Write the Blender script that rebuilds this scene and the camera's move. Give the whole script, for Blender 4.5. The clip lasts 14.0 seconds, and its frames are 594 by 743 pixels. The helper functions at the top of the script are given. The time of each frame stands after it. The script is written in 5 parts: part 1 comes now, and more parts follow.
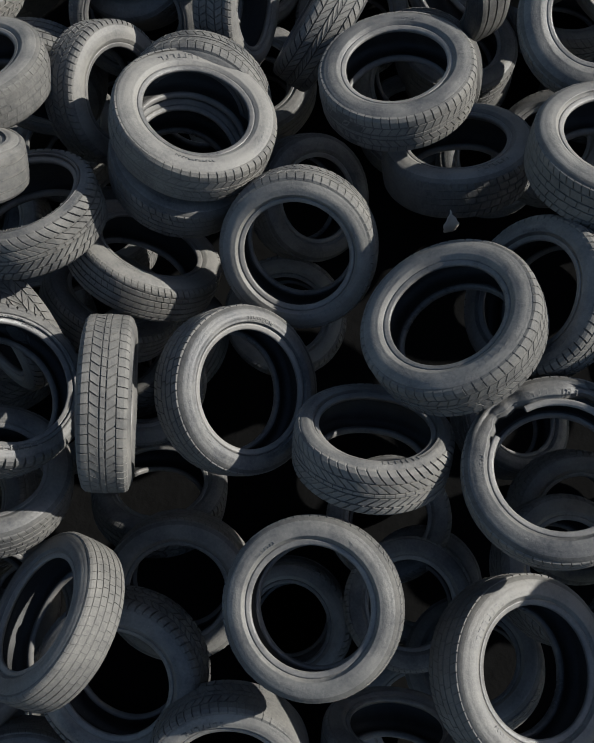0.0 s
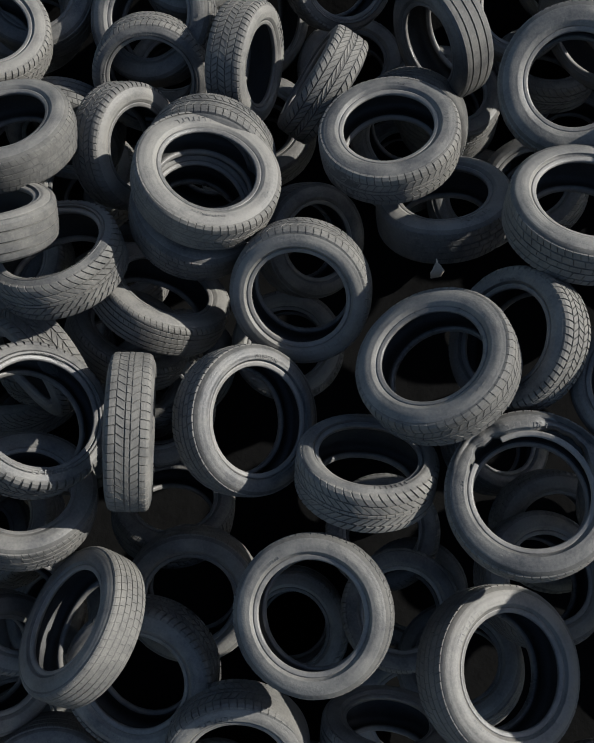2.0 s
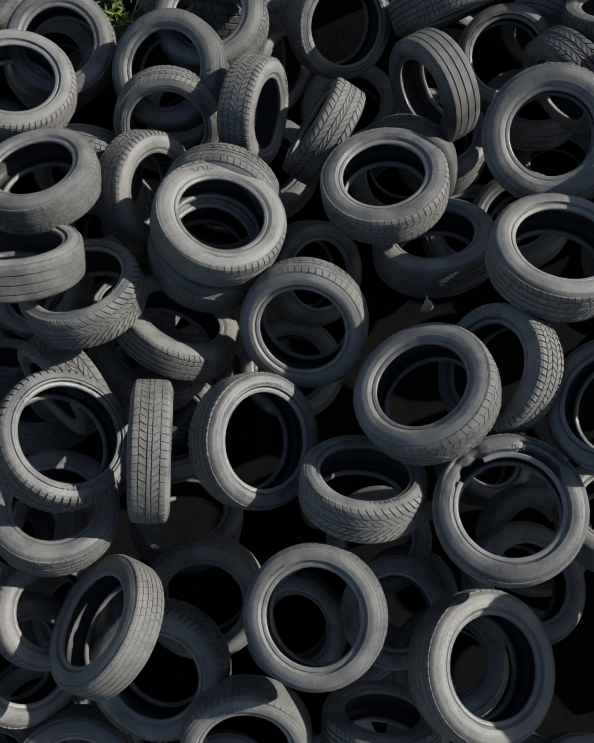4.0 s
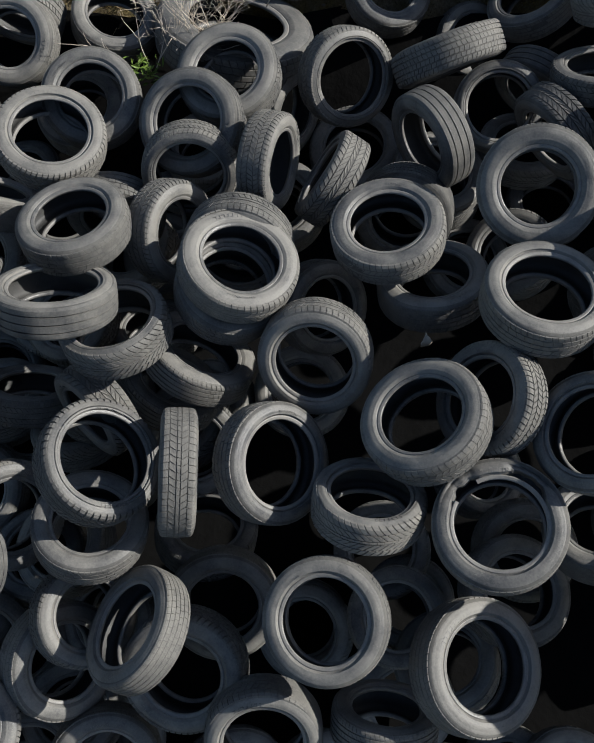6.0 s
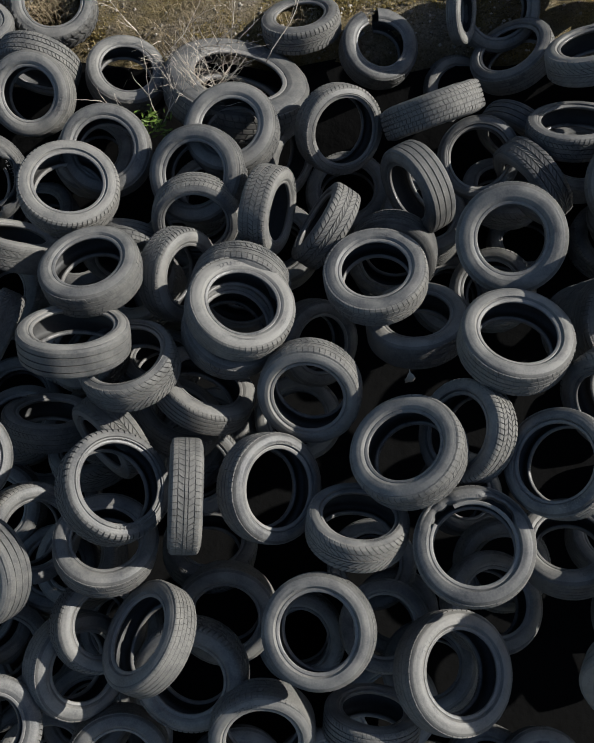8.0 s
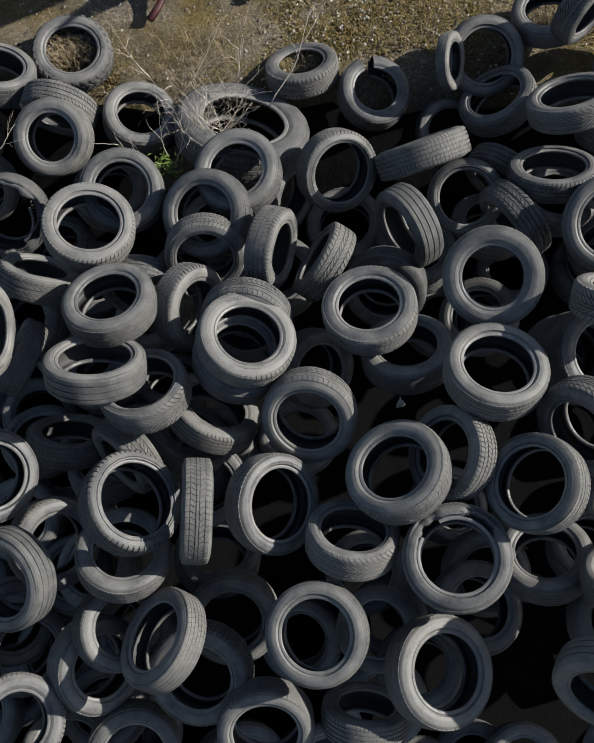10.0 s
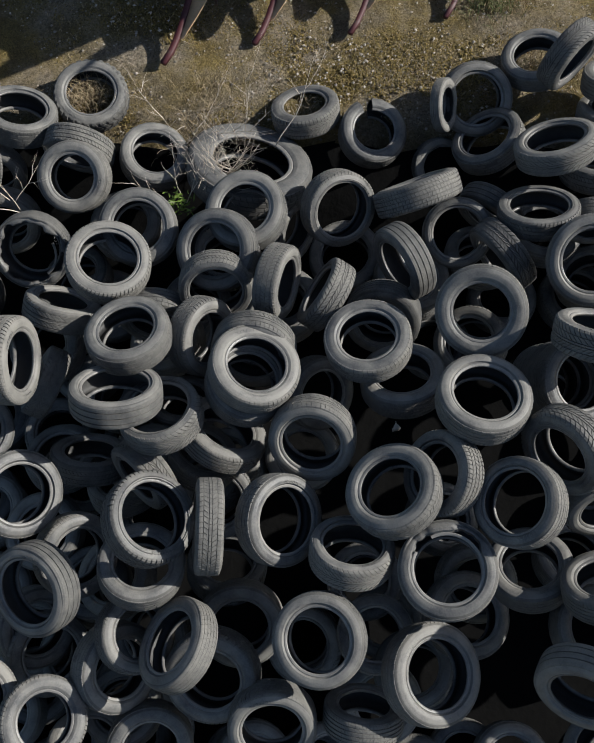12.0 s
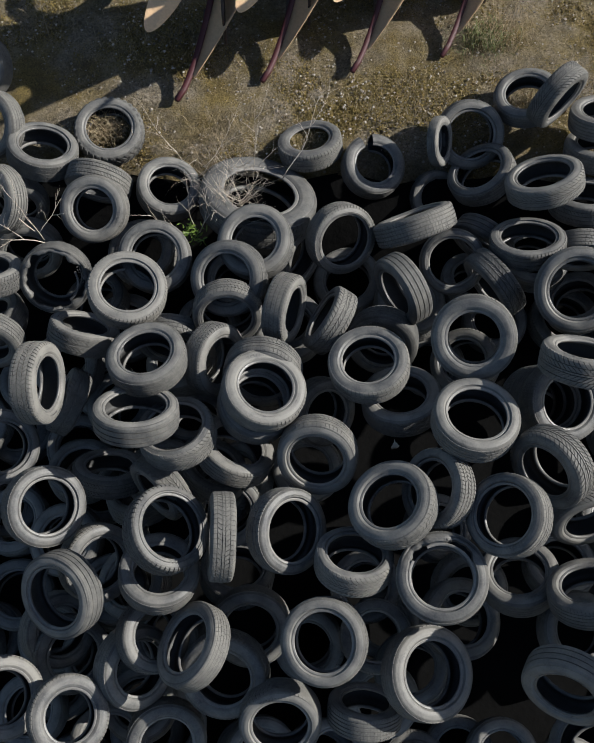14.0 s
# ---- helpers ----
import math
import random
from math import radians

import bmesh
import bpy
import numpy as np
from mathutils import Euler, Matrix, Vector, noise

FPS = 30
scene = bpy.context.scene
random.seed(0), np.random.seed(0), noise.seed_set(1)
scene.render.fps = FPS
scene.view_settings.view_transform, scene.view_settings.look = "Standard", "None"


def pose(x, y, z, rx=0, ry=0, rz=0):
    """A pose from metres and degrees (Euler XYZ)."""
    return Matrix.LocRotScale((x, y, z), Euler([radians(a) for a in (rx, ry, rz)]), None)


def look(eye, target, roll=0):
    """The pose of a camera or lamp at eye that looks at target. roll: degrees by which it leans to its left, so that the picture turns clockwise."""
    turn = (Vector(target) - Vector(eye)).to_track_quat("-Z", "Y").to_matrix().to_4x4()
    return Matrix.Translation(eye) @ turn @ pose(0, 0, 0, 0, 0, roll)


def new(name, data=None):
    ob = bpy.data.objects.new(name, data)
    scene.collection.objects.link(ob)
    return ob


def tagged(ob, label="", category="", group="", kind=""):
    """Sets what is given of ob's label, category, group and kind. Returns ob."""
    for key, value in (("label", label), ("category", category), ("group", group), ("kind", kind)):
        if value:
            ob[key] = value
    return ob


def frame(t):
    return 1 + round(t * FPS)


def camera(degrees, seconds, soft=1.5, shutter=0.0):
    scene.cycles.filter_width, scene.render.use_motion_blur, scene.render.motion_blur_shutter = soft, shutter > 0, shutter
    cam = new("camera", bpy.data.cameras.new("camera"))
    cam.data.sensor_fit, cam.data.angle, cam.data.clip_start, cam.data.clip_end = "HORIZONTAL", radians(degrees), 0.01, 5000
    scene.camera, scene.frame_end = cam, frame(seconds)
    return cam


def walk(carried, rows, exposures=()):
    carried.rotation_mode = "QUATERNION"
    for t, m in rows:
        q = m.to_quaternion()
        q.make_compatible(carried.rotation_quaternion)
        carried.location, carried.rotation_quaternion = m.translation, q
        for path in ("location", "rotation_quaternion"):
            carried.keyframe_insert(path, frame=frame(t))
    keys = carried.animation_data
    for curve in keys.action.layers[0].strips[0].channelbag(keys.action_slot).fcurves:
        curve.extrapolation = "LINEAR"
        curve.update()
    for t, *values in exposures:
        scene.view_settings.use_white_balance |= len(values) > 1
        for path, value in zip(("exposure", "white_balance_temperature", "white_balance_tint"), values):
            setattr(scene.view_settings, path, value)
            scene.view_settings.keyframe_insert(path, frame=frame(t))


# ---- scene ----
cam = camera(37.6, 14.0)
METRES, EYE, TILT, LEAN, TURN = 1.71, 3.45, -71.0, 0.0, 0.0
DEEP, TURNS = 2.456, 0.407
ROWS = [
    (0.0, 0.0, 0.0, 0.0, 0.0, 0.0, -0.0),
    (0.5, -0.0027, -0.0225, 0.0196, -0.02, 0.06, 0.01),
    (1.0, -0.0044, -0.0455, 0.039, -0.01, 0.07, -0.02),
    (1.5, -0.0047, -0.0687, 0.0578, 0.01, 0.09, -0.04),
    (2.0, -0.0052, -0.0919, 0.0758, 0.0, 0.14, -0.06),
    (2.5, -0.0021, -0.1145, 0.0926, -0.03, 0.16, -0.06),
    (3.0, -0.0013, -0.1372, 0.1092, 0.01, 0.19, -0.08),
    (5.5, -0.0478, -0.2661, 0.199, 0.07, 0.45, -0.16),
    (6.0, -0.052, -0.2935, 0.2255, 0.04, 0.46, -0.16),
    (6.5, -0.053, -0.3222, 0.2539, 0.04, 0.5, -0.17),
    (7.0, -0.0511, -0.351, 0.2814, 0.03, 0.55, -0.2),
    (7.5, -0.044, -0.379, 0.3074, 0.07, 0.56, -0.22),
    (8.0, -0.0387, -0.4087, 0.3348, 0.04, 0.59, -0.23),
    (10.5, -0.0396, -0.5568, 0.4538, 0.18, 0.63, -0.33),
    (11.0, -0.0473, -0.5856, 0.4795, 0.18, 0.65, -0.35),
    (11.5, -0.0534, -0.6144, 0.5067, 0.19, 0.66, -0.36),
    (12.0, -0.0553, -0.6439, 0.5343, 0.2, 0.68, -0.37),
    (12.5, -0.0601, -0.6729, 0.5586, 0.18, 0.71, -0.37),
    (13.0, -0.0699, -0.7013, 0.5801, 0.18, 0.73, -0.39),
    (13.5, -0.0757, -0.7307, 0.6028, 0.2, 0.75, -0.4),
    (14.0, -0.0826, -0.7611, 0.626, 0.21, 0.78, -0.4),
]
walk(cam, [(t, pose(0, 0, EYE, TILT, LEAN, TURN) @ pose(METRES * x, METRES * DEEP * y, METRES * z, 90 + TURNS * pitch, roll, TURNS * yaw)) for t, x, y, z, yaw, pitch, roll in ROWS],
     exposures=[(0.0, 0.68, 6200, 9), (14.0, 0.68, 6200, 9)])

# ---- light: low clear sun, blue sky ----
SUN_AZ, SUN_UP = 13.0, 31.0
world = bpy.data.worlds.new("sky")
scene.world = world
world.use_nodes = True
wn = world.node_tree.nodes
sky = wn.new("ShaderNodeTexSky")
sky.sky_type, sky.sun_disc = "NISHITA", False
sky.sun_elevation, sky.sun_rotation = radians(SUN_UP), radians(90 - SUN_AZ)
world.node_tree.links.new(sky.outputs[0], wn["Background"].inputs[0])
wn["Background"].inputs[1].default_value = 0.067
sun = new("sun", bpy.data.lights.new("sun", "SUN"))
sun.data.energy, sun.data.angle, sun.data.color = 4.8, radians(0.5), (1.0, 0.945, 0.86)
away = Vector((math.cos(radians(SUN_AZ)) * math.cos(radians(SUN_UP)), math.sin(radians(SUN_AZ)) * math.cos(radians(SUN_UP)), math.sin(radians(SUN_UP))))
sun.matrix_world = look(away * 30, (0, 0, 0))


# ---- materials ----
class Mat:
    """A node material with a few short ways to wire it."""

    def __init__(self, name, rough=0.8, metal=0.0, gloss=0.5):
        self.m = bpy.data.materials.new(name)
        self.m.use_nodes = True
        self.n, self.l = self.m.node_tree.nodes, self.m.node_tree.links
        self.b = self.n["Principled BSDF"]
        self.b.inputs["Roughness"].default_value = rough
        self.b.inputs["Metallic"].default_value = metal
        self.b.inputs["Specular IOR Level"].default_value = gloss
        self.tc = self.n.new("ShaderNodeTexCoord")

    def put(self, sock, value):
        if isinstance(value, bpy.types.NodeSocket):
            self.l.new(value, sock)
        else:
            sock.default_value = value

    def noise(self, scale, detail=5, rough=0.6, where=None):
        k = self.n.new("ShaderNodeTexNoise")
        k.inputs["Scale"].default_value, k.inputs["Detail"].default_value, k.inputs["Roughness"].default_value = scale, detail, rough
        self.l.new(where if where else self.tc.outputs["Object"], k.inputs["Vector"])
        return k.outputs["Fac"]

    def ramp(self, value, *stops):
        k = self.n.new("ShaderNodeValToRGB")
        e = k.color_ramp.elements
        while len(e) < len(stops):
            e.new(0.5)
        for s, (at, c) in zip(e, stops):
            s.position, s.color = at, (c, c, c, 1) if isinstance(c, (int, float)) else (*c, 1)
        self.put(k.inputs[0], value)
        return k.outputs[0]

    def mix(self, f, a, b, how="MIX"):
        k = self.n.new("ShaderNodeMix")
        k.data_type, k.blend_type = "RGBA", how
        self.put(k.inputs[0], f)
        for i, v in ((6, a), (7, b)):
            self.put(k.inputs[i], (*v, 1) if isinstance(v, tuple) and len(v) == 3 else v)
        return k.outputs[2]

    def math(self, how, a, b):
        k = self.n.new("ShaderNodeMath")
        k.operation = how
        self.put(k.inputs[0], a), self.put(k.inputs[1], b)
        return k.outputs[0]

    def bump(self, height, strength=0.3, dist=0.01):
        k = self.n.new("ShaderNodeBump")
        k.inputs["Strength"].default_value, k.inputs["Distance"].default_value = strength, dist
        self.put(k.inputs["Height"], height)
        self.l.new(k.outputs[0], self.b.inputs["Normal"])

    def random(self):
        return self.n.new("ShaderNodeObjectInfo").outputs["Random"]

    def color(self, v):
        self.put(self.b.inputs["Base Color"], (*v, 1) if isinstance(v, tuple) else v)


def rubber(name, dark, dust, lo, hi, rough, fine=90):
    """Old rubber under a film of dust: broad patches, streaks and grain."""
    k = Mat(name, rough, gloss=0.35)
    broad = k.noise(7, 6, 0.65)
    grain = k.noise(fine, 4, 0.7)
    f = k.math("ADD", k.math("MULTIPLY", broad, 0.75), k.math("MULTIPLY", grain, 0.35))
    f = k.math("ADD", f, k.math("MULTIPLY", k.math("SUBTRACT", k.random(), 0.5), 0.22))
    fac = k.ramp(f, (lo, 0.0), (hi, 1.0))
    base = k.mix(fac, dark, dust)
    specks = k.ramp(k.noise(260, 2, 0.5), (0.70, 0.0), (0.76, 1.0))
    k.color(k.mix(k.math("MULTIPLY", specks, 0.35), base, (0.34, 0.32, 0.28)))
    k.put(k.b.inputs["Roughness"], k.ramp(f, (0.3, rough - 0.16), (0.8, min(1.0, rough + 0.1))))
    k.bump(k.math("ADD", k.noise(160, 5, 0.7), k.math("MULTIPLY", k.noise(24, 4, 0.6), 1.5)), 0.35, 0.004)
    return k.m


M_WALL = rubber("dusty sidewall rubber", (0.055, 0.056, 0.058), (0.175, 0.168, 0.152), 0.36, 0.72, 0.54)
M_TREAD = rubber("dusty tread rubber", (0.050, 0.050, 0.050), (0.165, 0.158, 0.142), 0.34, 0.74, 0.78)
M_GROOVE = rubber("groove rubber", (0.044, 0.044, 0.043), (0.140, 0.134, 0.121), 0.38, 0.78, 0.85)
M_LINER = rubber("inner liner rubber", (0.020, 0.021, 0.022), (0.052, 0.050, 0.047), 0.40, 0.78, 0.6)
M_BEAD = rubber("bead rubber", (0.070, 0.070, 0.070), (0.190, 0.182, 0.168), 0.35, 0.72, 0.40)


# ---- mesh helpers ----
def finish(bm, name, mats, smooth=True):
    bmesh.ops.recalc_face_normals(bm, faces=bm.faces)
    me = bpy.data.meshes.new(name)
    bm.to_mesh(me)
    bm.free()
    for m in mats:
        me.materials.append(m)
    for p in me.polygons:
        p.use_smooth = smooth
    return me


def part(name, data, parent, label=""):
    ob = new(name, data)
    ob.parent = parent
    return tagged(ob, label=label)


def ground_z(y):
    """Level ground that falls away into the hollow in which the heap lies."""
    return float(np.interp(y, (-9, 2.4, 3.3, 4.0, 4.5, 4.9, 99), (-1.6, -1.4, -0.95, -0.33, -0.06, 0.0, 0.0)))


# ---- tyres ----
R0, H0, SEG = 0.31, 0.10, 72


def crown(w):
    """Radius of the tread's top at the distance w from the middle."""
    a = abs(w)
    return R0 - 0.55 * a * a - (0 if a < 0.070 else 9.0 * (a - 0.070) ** 2 * 3.2)


def lathe(profile, closed, mats, name, keep=None, wobble=0.0, seed=1, ragged=None):
    """Turns a list of (radius, width, material index) round the axis."""
    bm = bmesh.new()
    rng = random.Random(seed)
    ph = [rng.uniform(0, 6.28) for _ in range(4)]
    rings = []
    for i in range(SEG):
        a = 2 * math.pi * i / SEG
        ring = []
        for j, (r, w, _) in enumerate(profile):
            rr = r * (1 + wobble * (math.sin(2 * a + ph[0]) + 0.5 * math.sin(3 * a + ph[1])))
            ww = w + wobble * 0.25 * math.sin(2 * a + ph[2]) + wobble * 0.12 * math.sin(5 * a + ph[3])
            if ragged:
                rr, ww = ragged(a, j, rr, ww)
            ring.append(bm.verts.new((rr * math.cos(a), rr * math.sin(a), ww)))
        rings.append(ring)
    n = len(profile)
    for i in range(SEG):
        if keep and not keep(2 * math.pi * (i + 0.5) / SEG):
            continue
        for j in range(n if closed else n - 1):
            k = (j + 1) % n
            f = bm.faces.new((rings[i][j], rings[(i + 1) % SEG][j], rings[(i + 1) % SEG][k], rings[i][k]))
            f.material_index = profile[j][2]
    for v in [v for v in bm.verts if not v.link_faces]:
        bm.verts.remove(v)
    return finish(bm, name, mats)


def casing_profile(rb, worn):
    base = 0.0032 if worn else 0.0070
    outer = [(crown(w) - base, w) for w in (-0.084, -0.070, -0.050, -0.025, 0.0, 0.025, 0.050, 0.070, 0.084)]
    side = [(0.286, 0.0895), (0.279, 0.0940), (0.2765, 0.0942), (0.270, 0.0972), (0.262, 0.0993), (0.253, 0.1003), (0.244, 0.1000), (0.236, 0.0988), (0.233, 0.0992),
            (0.229, 0.0970), (rb + 0.028, 0.0915)]
    t = (rb - 0.1969) * 0.5
    side = [(r + (t if r < 0.25 else 0), w) for r, w in side]
    lip = [(rb + 0.018, 0.0865)]
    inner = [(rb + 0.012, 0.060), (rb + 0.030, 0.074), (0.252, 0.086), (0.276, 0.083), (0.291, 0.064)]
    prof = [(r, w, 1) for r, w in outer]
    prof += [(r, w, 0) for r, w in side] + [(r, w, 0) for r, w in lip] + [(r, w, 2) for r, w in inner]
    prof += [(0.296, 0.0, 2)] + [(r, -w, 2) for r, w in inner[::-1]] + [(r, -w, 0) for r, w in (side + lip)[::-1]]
    return prof


def bead_profile(rb, s):
    pts = [(rb + 0.020, 0.0875), (rb + 0.014, 0.0888), (rb + 0.011, 0.0868), (rb + 0.006, 0.0862), (rb + 0.001, 0.0835), (rb - 0.001, 0.077), (rb + 0.004, 0.068),
           (rb + 0.013, 0.059), (rb + 0.018, 0.072)]
    return [(r, s * w, 0) for r, w in pts]


# columns of blocks: from, to, blocks round, gap along, slant across, phase, block height
def columns(style):
    c = {
        "worn": [(-0.080, -0.051, 66, 0.10, 0.3, 0, 0.0030), (-0.048, -0.016, 44, 0.05, 0.2, 0.3, 0.0030), (-0.013, 0.013, 44, 0.04, 0, 0, 0.0030),
                 (0.016, 0.048, 44, 0.05, -0.2, 0.3, 0.0030), (0.051, 0.080, 66, 0.10, -0.3, 0, 0.0030)],
        "block": [(-0.091, -0.055, 62, 0.16, 0.35, 0, 0.0070), (-0.0515, -0.0205, 62, 0.14, -0.6, 0.4, 0.0065), (-0.0170, 0.0170, 62, 0.13, 0.6, 0, 0.0065),
                  (0.0205, 0.0515, 62, 0.14, -0.6, 0.4, 0.0065), (0.055, 0.091, 62, 0.16, 0.35, 0, 0.0070)],
        "vee": [(-0.092, -0.049, 50, 0.18, 1.0, 0, 0.0075), (-0.0455, -0.0105, 50, 0.16, 1.1, 0.45, 0.007), (-0.007, 0.007, 50, 0.04, 0, 0, 0.007),
                (0.0105, 0.0455, 50, 0.16, -1.1, 0.45, 0.007), (0.049, 0.092, 50, 0.18, -1.0, 0, 0.0075)],
        "rib": [(-0.090, -0.060, 72, 0.09, 0.4, 0, 0.0065), (-0.0565, -0.0335, 72, 0.03, 0.3, 0, 0.0065), (-0.0285, -0.0025, 72, 0.02, 0.2, 0, 0.0065),
                (0.0015, 0.0285, 72, 0.02, -0.2, 0, 0.0065), (0.0335, 0.0565, 72, 0.03, -0.3, 0, 0.0065), (0.060, 0.090, 72, 0.09, -0.4, 0, 0.0065)],
        "ribwide": [(-0.090, -0.049, 64, 0.0, 0.3, 0, 0.0055), (-0.0435, -0.003, 64, 0.0, 0.1, 0, 0.0055), (0.003, 0.0435, 64, 0.0, 0.1, 0, 0.0055),
                    (0.049, 0.090, 64, 0.0, 0.3, 0, 0.0055)],
        "fine": [(-0.088, -0.062, 60, 0.03, 0.2, 0, 0.0028), (-0.0602, -0.0312, 60, 0.012, 0.1, 0.3, 0.0028), (-0.0294, -0.0009, 60, 0.012, 0, 0.1, 0.0028),
                 (0.0009, 0.0294, 60, 0.012, 0, 0.5, 0.0028), (0.0312, 0.0602, 60, 0.012, -0.1, 0.2, 0.0028), (0.062, 0.088, 60, 0.03, -0.2, 0, 0.0028)],
        "winter": [(-0.090, -0.050, 58, 0.10, 0.15, 0, 0.0045), (-0.0475, -0.013, 58, 0.11, -0.55, 0.4, 0.0045), (-0.009, 0.009, 58, 0.02, 0.1, 0, 0.0045),
                   (0.013, 0.0475, 58, 0.11, 0.55, 0.1, 0.0045), (0.050, 0.090, 58, 0.10, -0.15, 0.5, 0.0045)],
        "crack": [(-0.091, -0.055, 44, 0.15, 0.7, 0, 0.0075), (-0.0515, -0.0175, 44, 0.14, -1.2, 0.5, 0.007), (-0.014, 0.014, 44, 0.13, 1.2, 0.2, 0.007),
                  (0.0175, 0.0515, 44, 0.14, -1.2, 0.5, 0.007), (0.055, 0.091, 44, 0.15, 0.7, 0, 0.0075)],
        "lug": [(-0.091, -0.050, 54, 0.22, 0.1, 0, 0.0075), (-0.0455, -0.011, 54, 0.14, 0.8, 0.4, 0.007), (-0.007, 0.007, 54, 0.04, 0, 0, 0.007),
                (0.011, 0.0455, 54, 0.14, -0.8, 0.4, 0.007), (0.050, 0.091, 54, 0.22, -0.1, 0, 0.0075)],
        "knob": [(-0.094, -0.056, 30, 0.48, 0.2, 0, 0.015), (-0.048, -0.004, 30, 0.4, 0.5, 0.5, 0.012), (0.004, 0.048, 30, 0.4, -0.5, 0.0, 0.012),
                 (0.056, 0.094, 30, 0.48, -0.2, 0.5, 0.015)],
    }
    return c[style]


def tread_mesh(style, keep=None):
    """Separate raised blocks round the casing."""
    bm = bmesh.new()
    rng = random.Random(len(style))
    for w0, w1, count, gap, slant, phase, high in columns(style):
        pitch = 2 * math.pi / count
        shoulder = max(abs(w0), abs(w1)) > 0.078
        ws = np.linspace(w0, w1, 4 if shoulder else 2)
        for i in range(count):
            a0 = (i + phase) * pitch
            a1 = a0 + pitch * (1 - gap)
            if keep and not keep((a0 + a1) / 2 % (2 * math.pi)):
                continue
            drop = rng.uniform(0, 0.0012) if gap > 0.04 else 0.0
            steps = (0.0, 1.0) if a1 - a0 < 0.13 else (0.0, 0.5, 1.0)
            grid = []
            for j, w in enumerate(ws):
                lean = slant * pitch * (w - w0) / (w1 - w0)
                edge = 0.0016 if gap > 0.01 else 0.0012
                wt = w + (edge if j == 0 else -edge if j == len(ws) - 1 else 0)
                row = []
                for s in steps:
                    a = a0 + (a1 - a0) * s + lean
                    cut = 0.003 if gap > 0.01 else 0.0
                    at = a + (cut if s == 0 else -cut if s == 1 else 0)
                    top = crown(wt) - drop
                    low = crown(w) - high - 0.003
                    row.append((bm.verts.new((top * math.cos(at), top * math.sin(at), wt)), bm.verts.new((low * math.cos(a), low * math.sin(a), w))))
                grid.append(row)
            for j in range(len(ws) - 1):
                for s in range(len(steps) - 1):
                    bm.faces.new((grid[j][s][0], grid[j][s + 1][0], grid[j + 1][s + 1][0], grid[j + 1][s][0]))
                bm.faces.new((grid[j][0][0], grid[j + 1][0][0], grid[j + 1][0][1], grid[j][0][1]))
                bm.faces.new((grid[j][-1][0], grid[j][-1][1], grid[j + 1][-1][1], grid[j + 1][-1][0]))
            for s in range(len(steps) - 1):
                bm.faces.new((grid[0][s][0], grid[0][s][1], grid[0][s + 1][1], grid[0][s + 1][0]))
                bm.faces.new((grid[-1][s][0], grid[-1][s + 1][0], grid[-1][s + 1][1], grid[-1][s][1]))
    return finish(bm, "tread", [M_TREAD], smooth=False)


def mark_mesh(seed):
    """Raised bars on the sidewall where moulded marks stand, on both faces."""
    bm = bmesh.new()
    rng = random.Random(seed)
    for side in (1, -1):
        for start, count, r0, high in ((rng.uniform(0, 1.5), 7, 0.248, 0.020), (rng.uniform(2.2, 3.2), 12, 0.243, 0.009), (rng.uniform(3.9, 4.6), 7, 0.248, 0.020)):
            a = start
            for _ in range(count):
                wide = high * rng.uniform(0.45, 0.8) / r0
                for b0, b1, lo, hi in ((a, a + 0.22 * wide, 0, 1), (a + 0.22 * wide, a + wide, rng.choice((0, 0.8)), None)):
                    hi = lo + 0.2 if hi is None else hi
                    q = []
                    for ang in (b0, b1):
                        for f in (lo, hi):
                            r = r0 + (f - 0.5) * high
                            w = float(np.interp(r, (0.228, 0.236, 0.250, 0.262), (0.0968, 0.0988, 0.1003, 0.0993)))
                            q.append([bm.verts.new((r * math.cos(ang), r * math.sin(ang), side * (w + d + 0.0004))) for d in (0.0005, -0.002)])
                    p0, p1, p2, p3 = q
                    for x, y in ((p0, p1), (p1, p3), (p3, p2), (p2, p0)):
                        bm.faces.new((x[0], y[0], y[1], x[1]))
                    bm.faces.new((p0[0], p2[0], p3[0], p1[0]))
                a += wide + 0.008 / r0 * high / 0.02 + 0.01
    return finish(bm, "moulded_mark", [M_WALL], smooth=False)


MARKS = [mark_mesh(s) for s in range(4)]
MESHES = {}


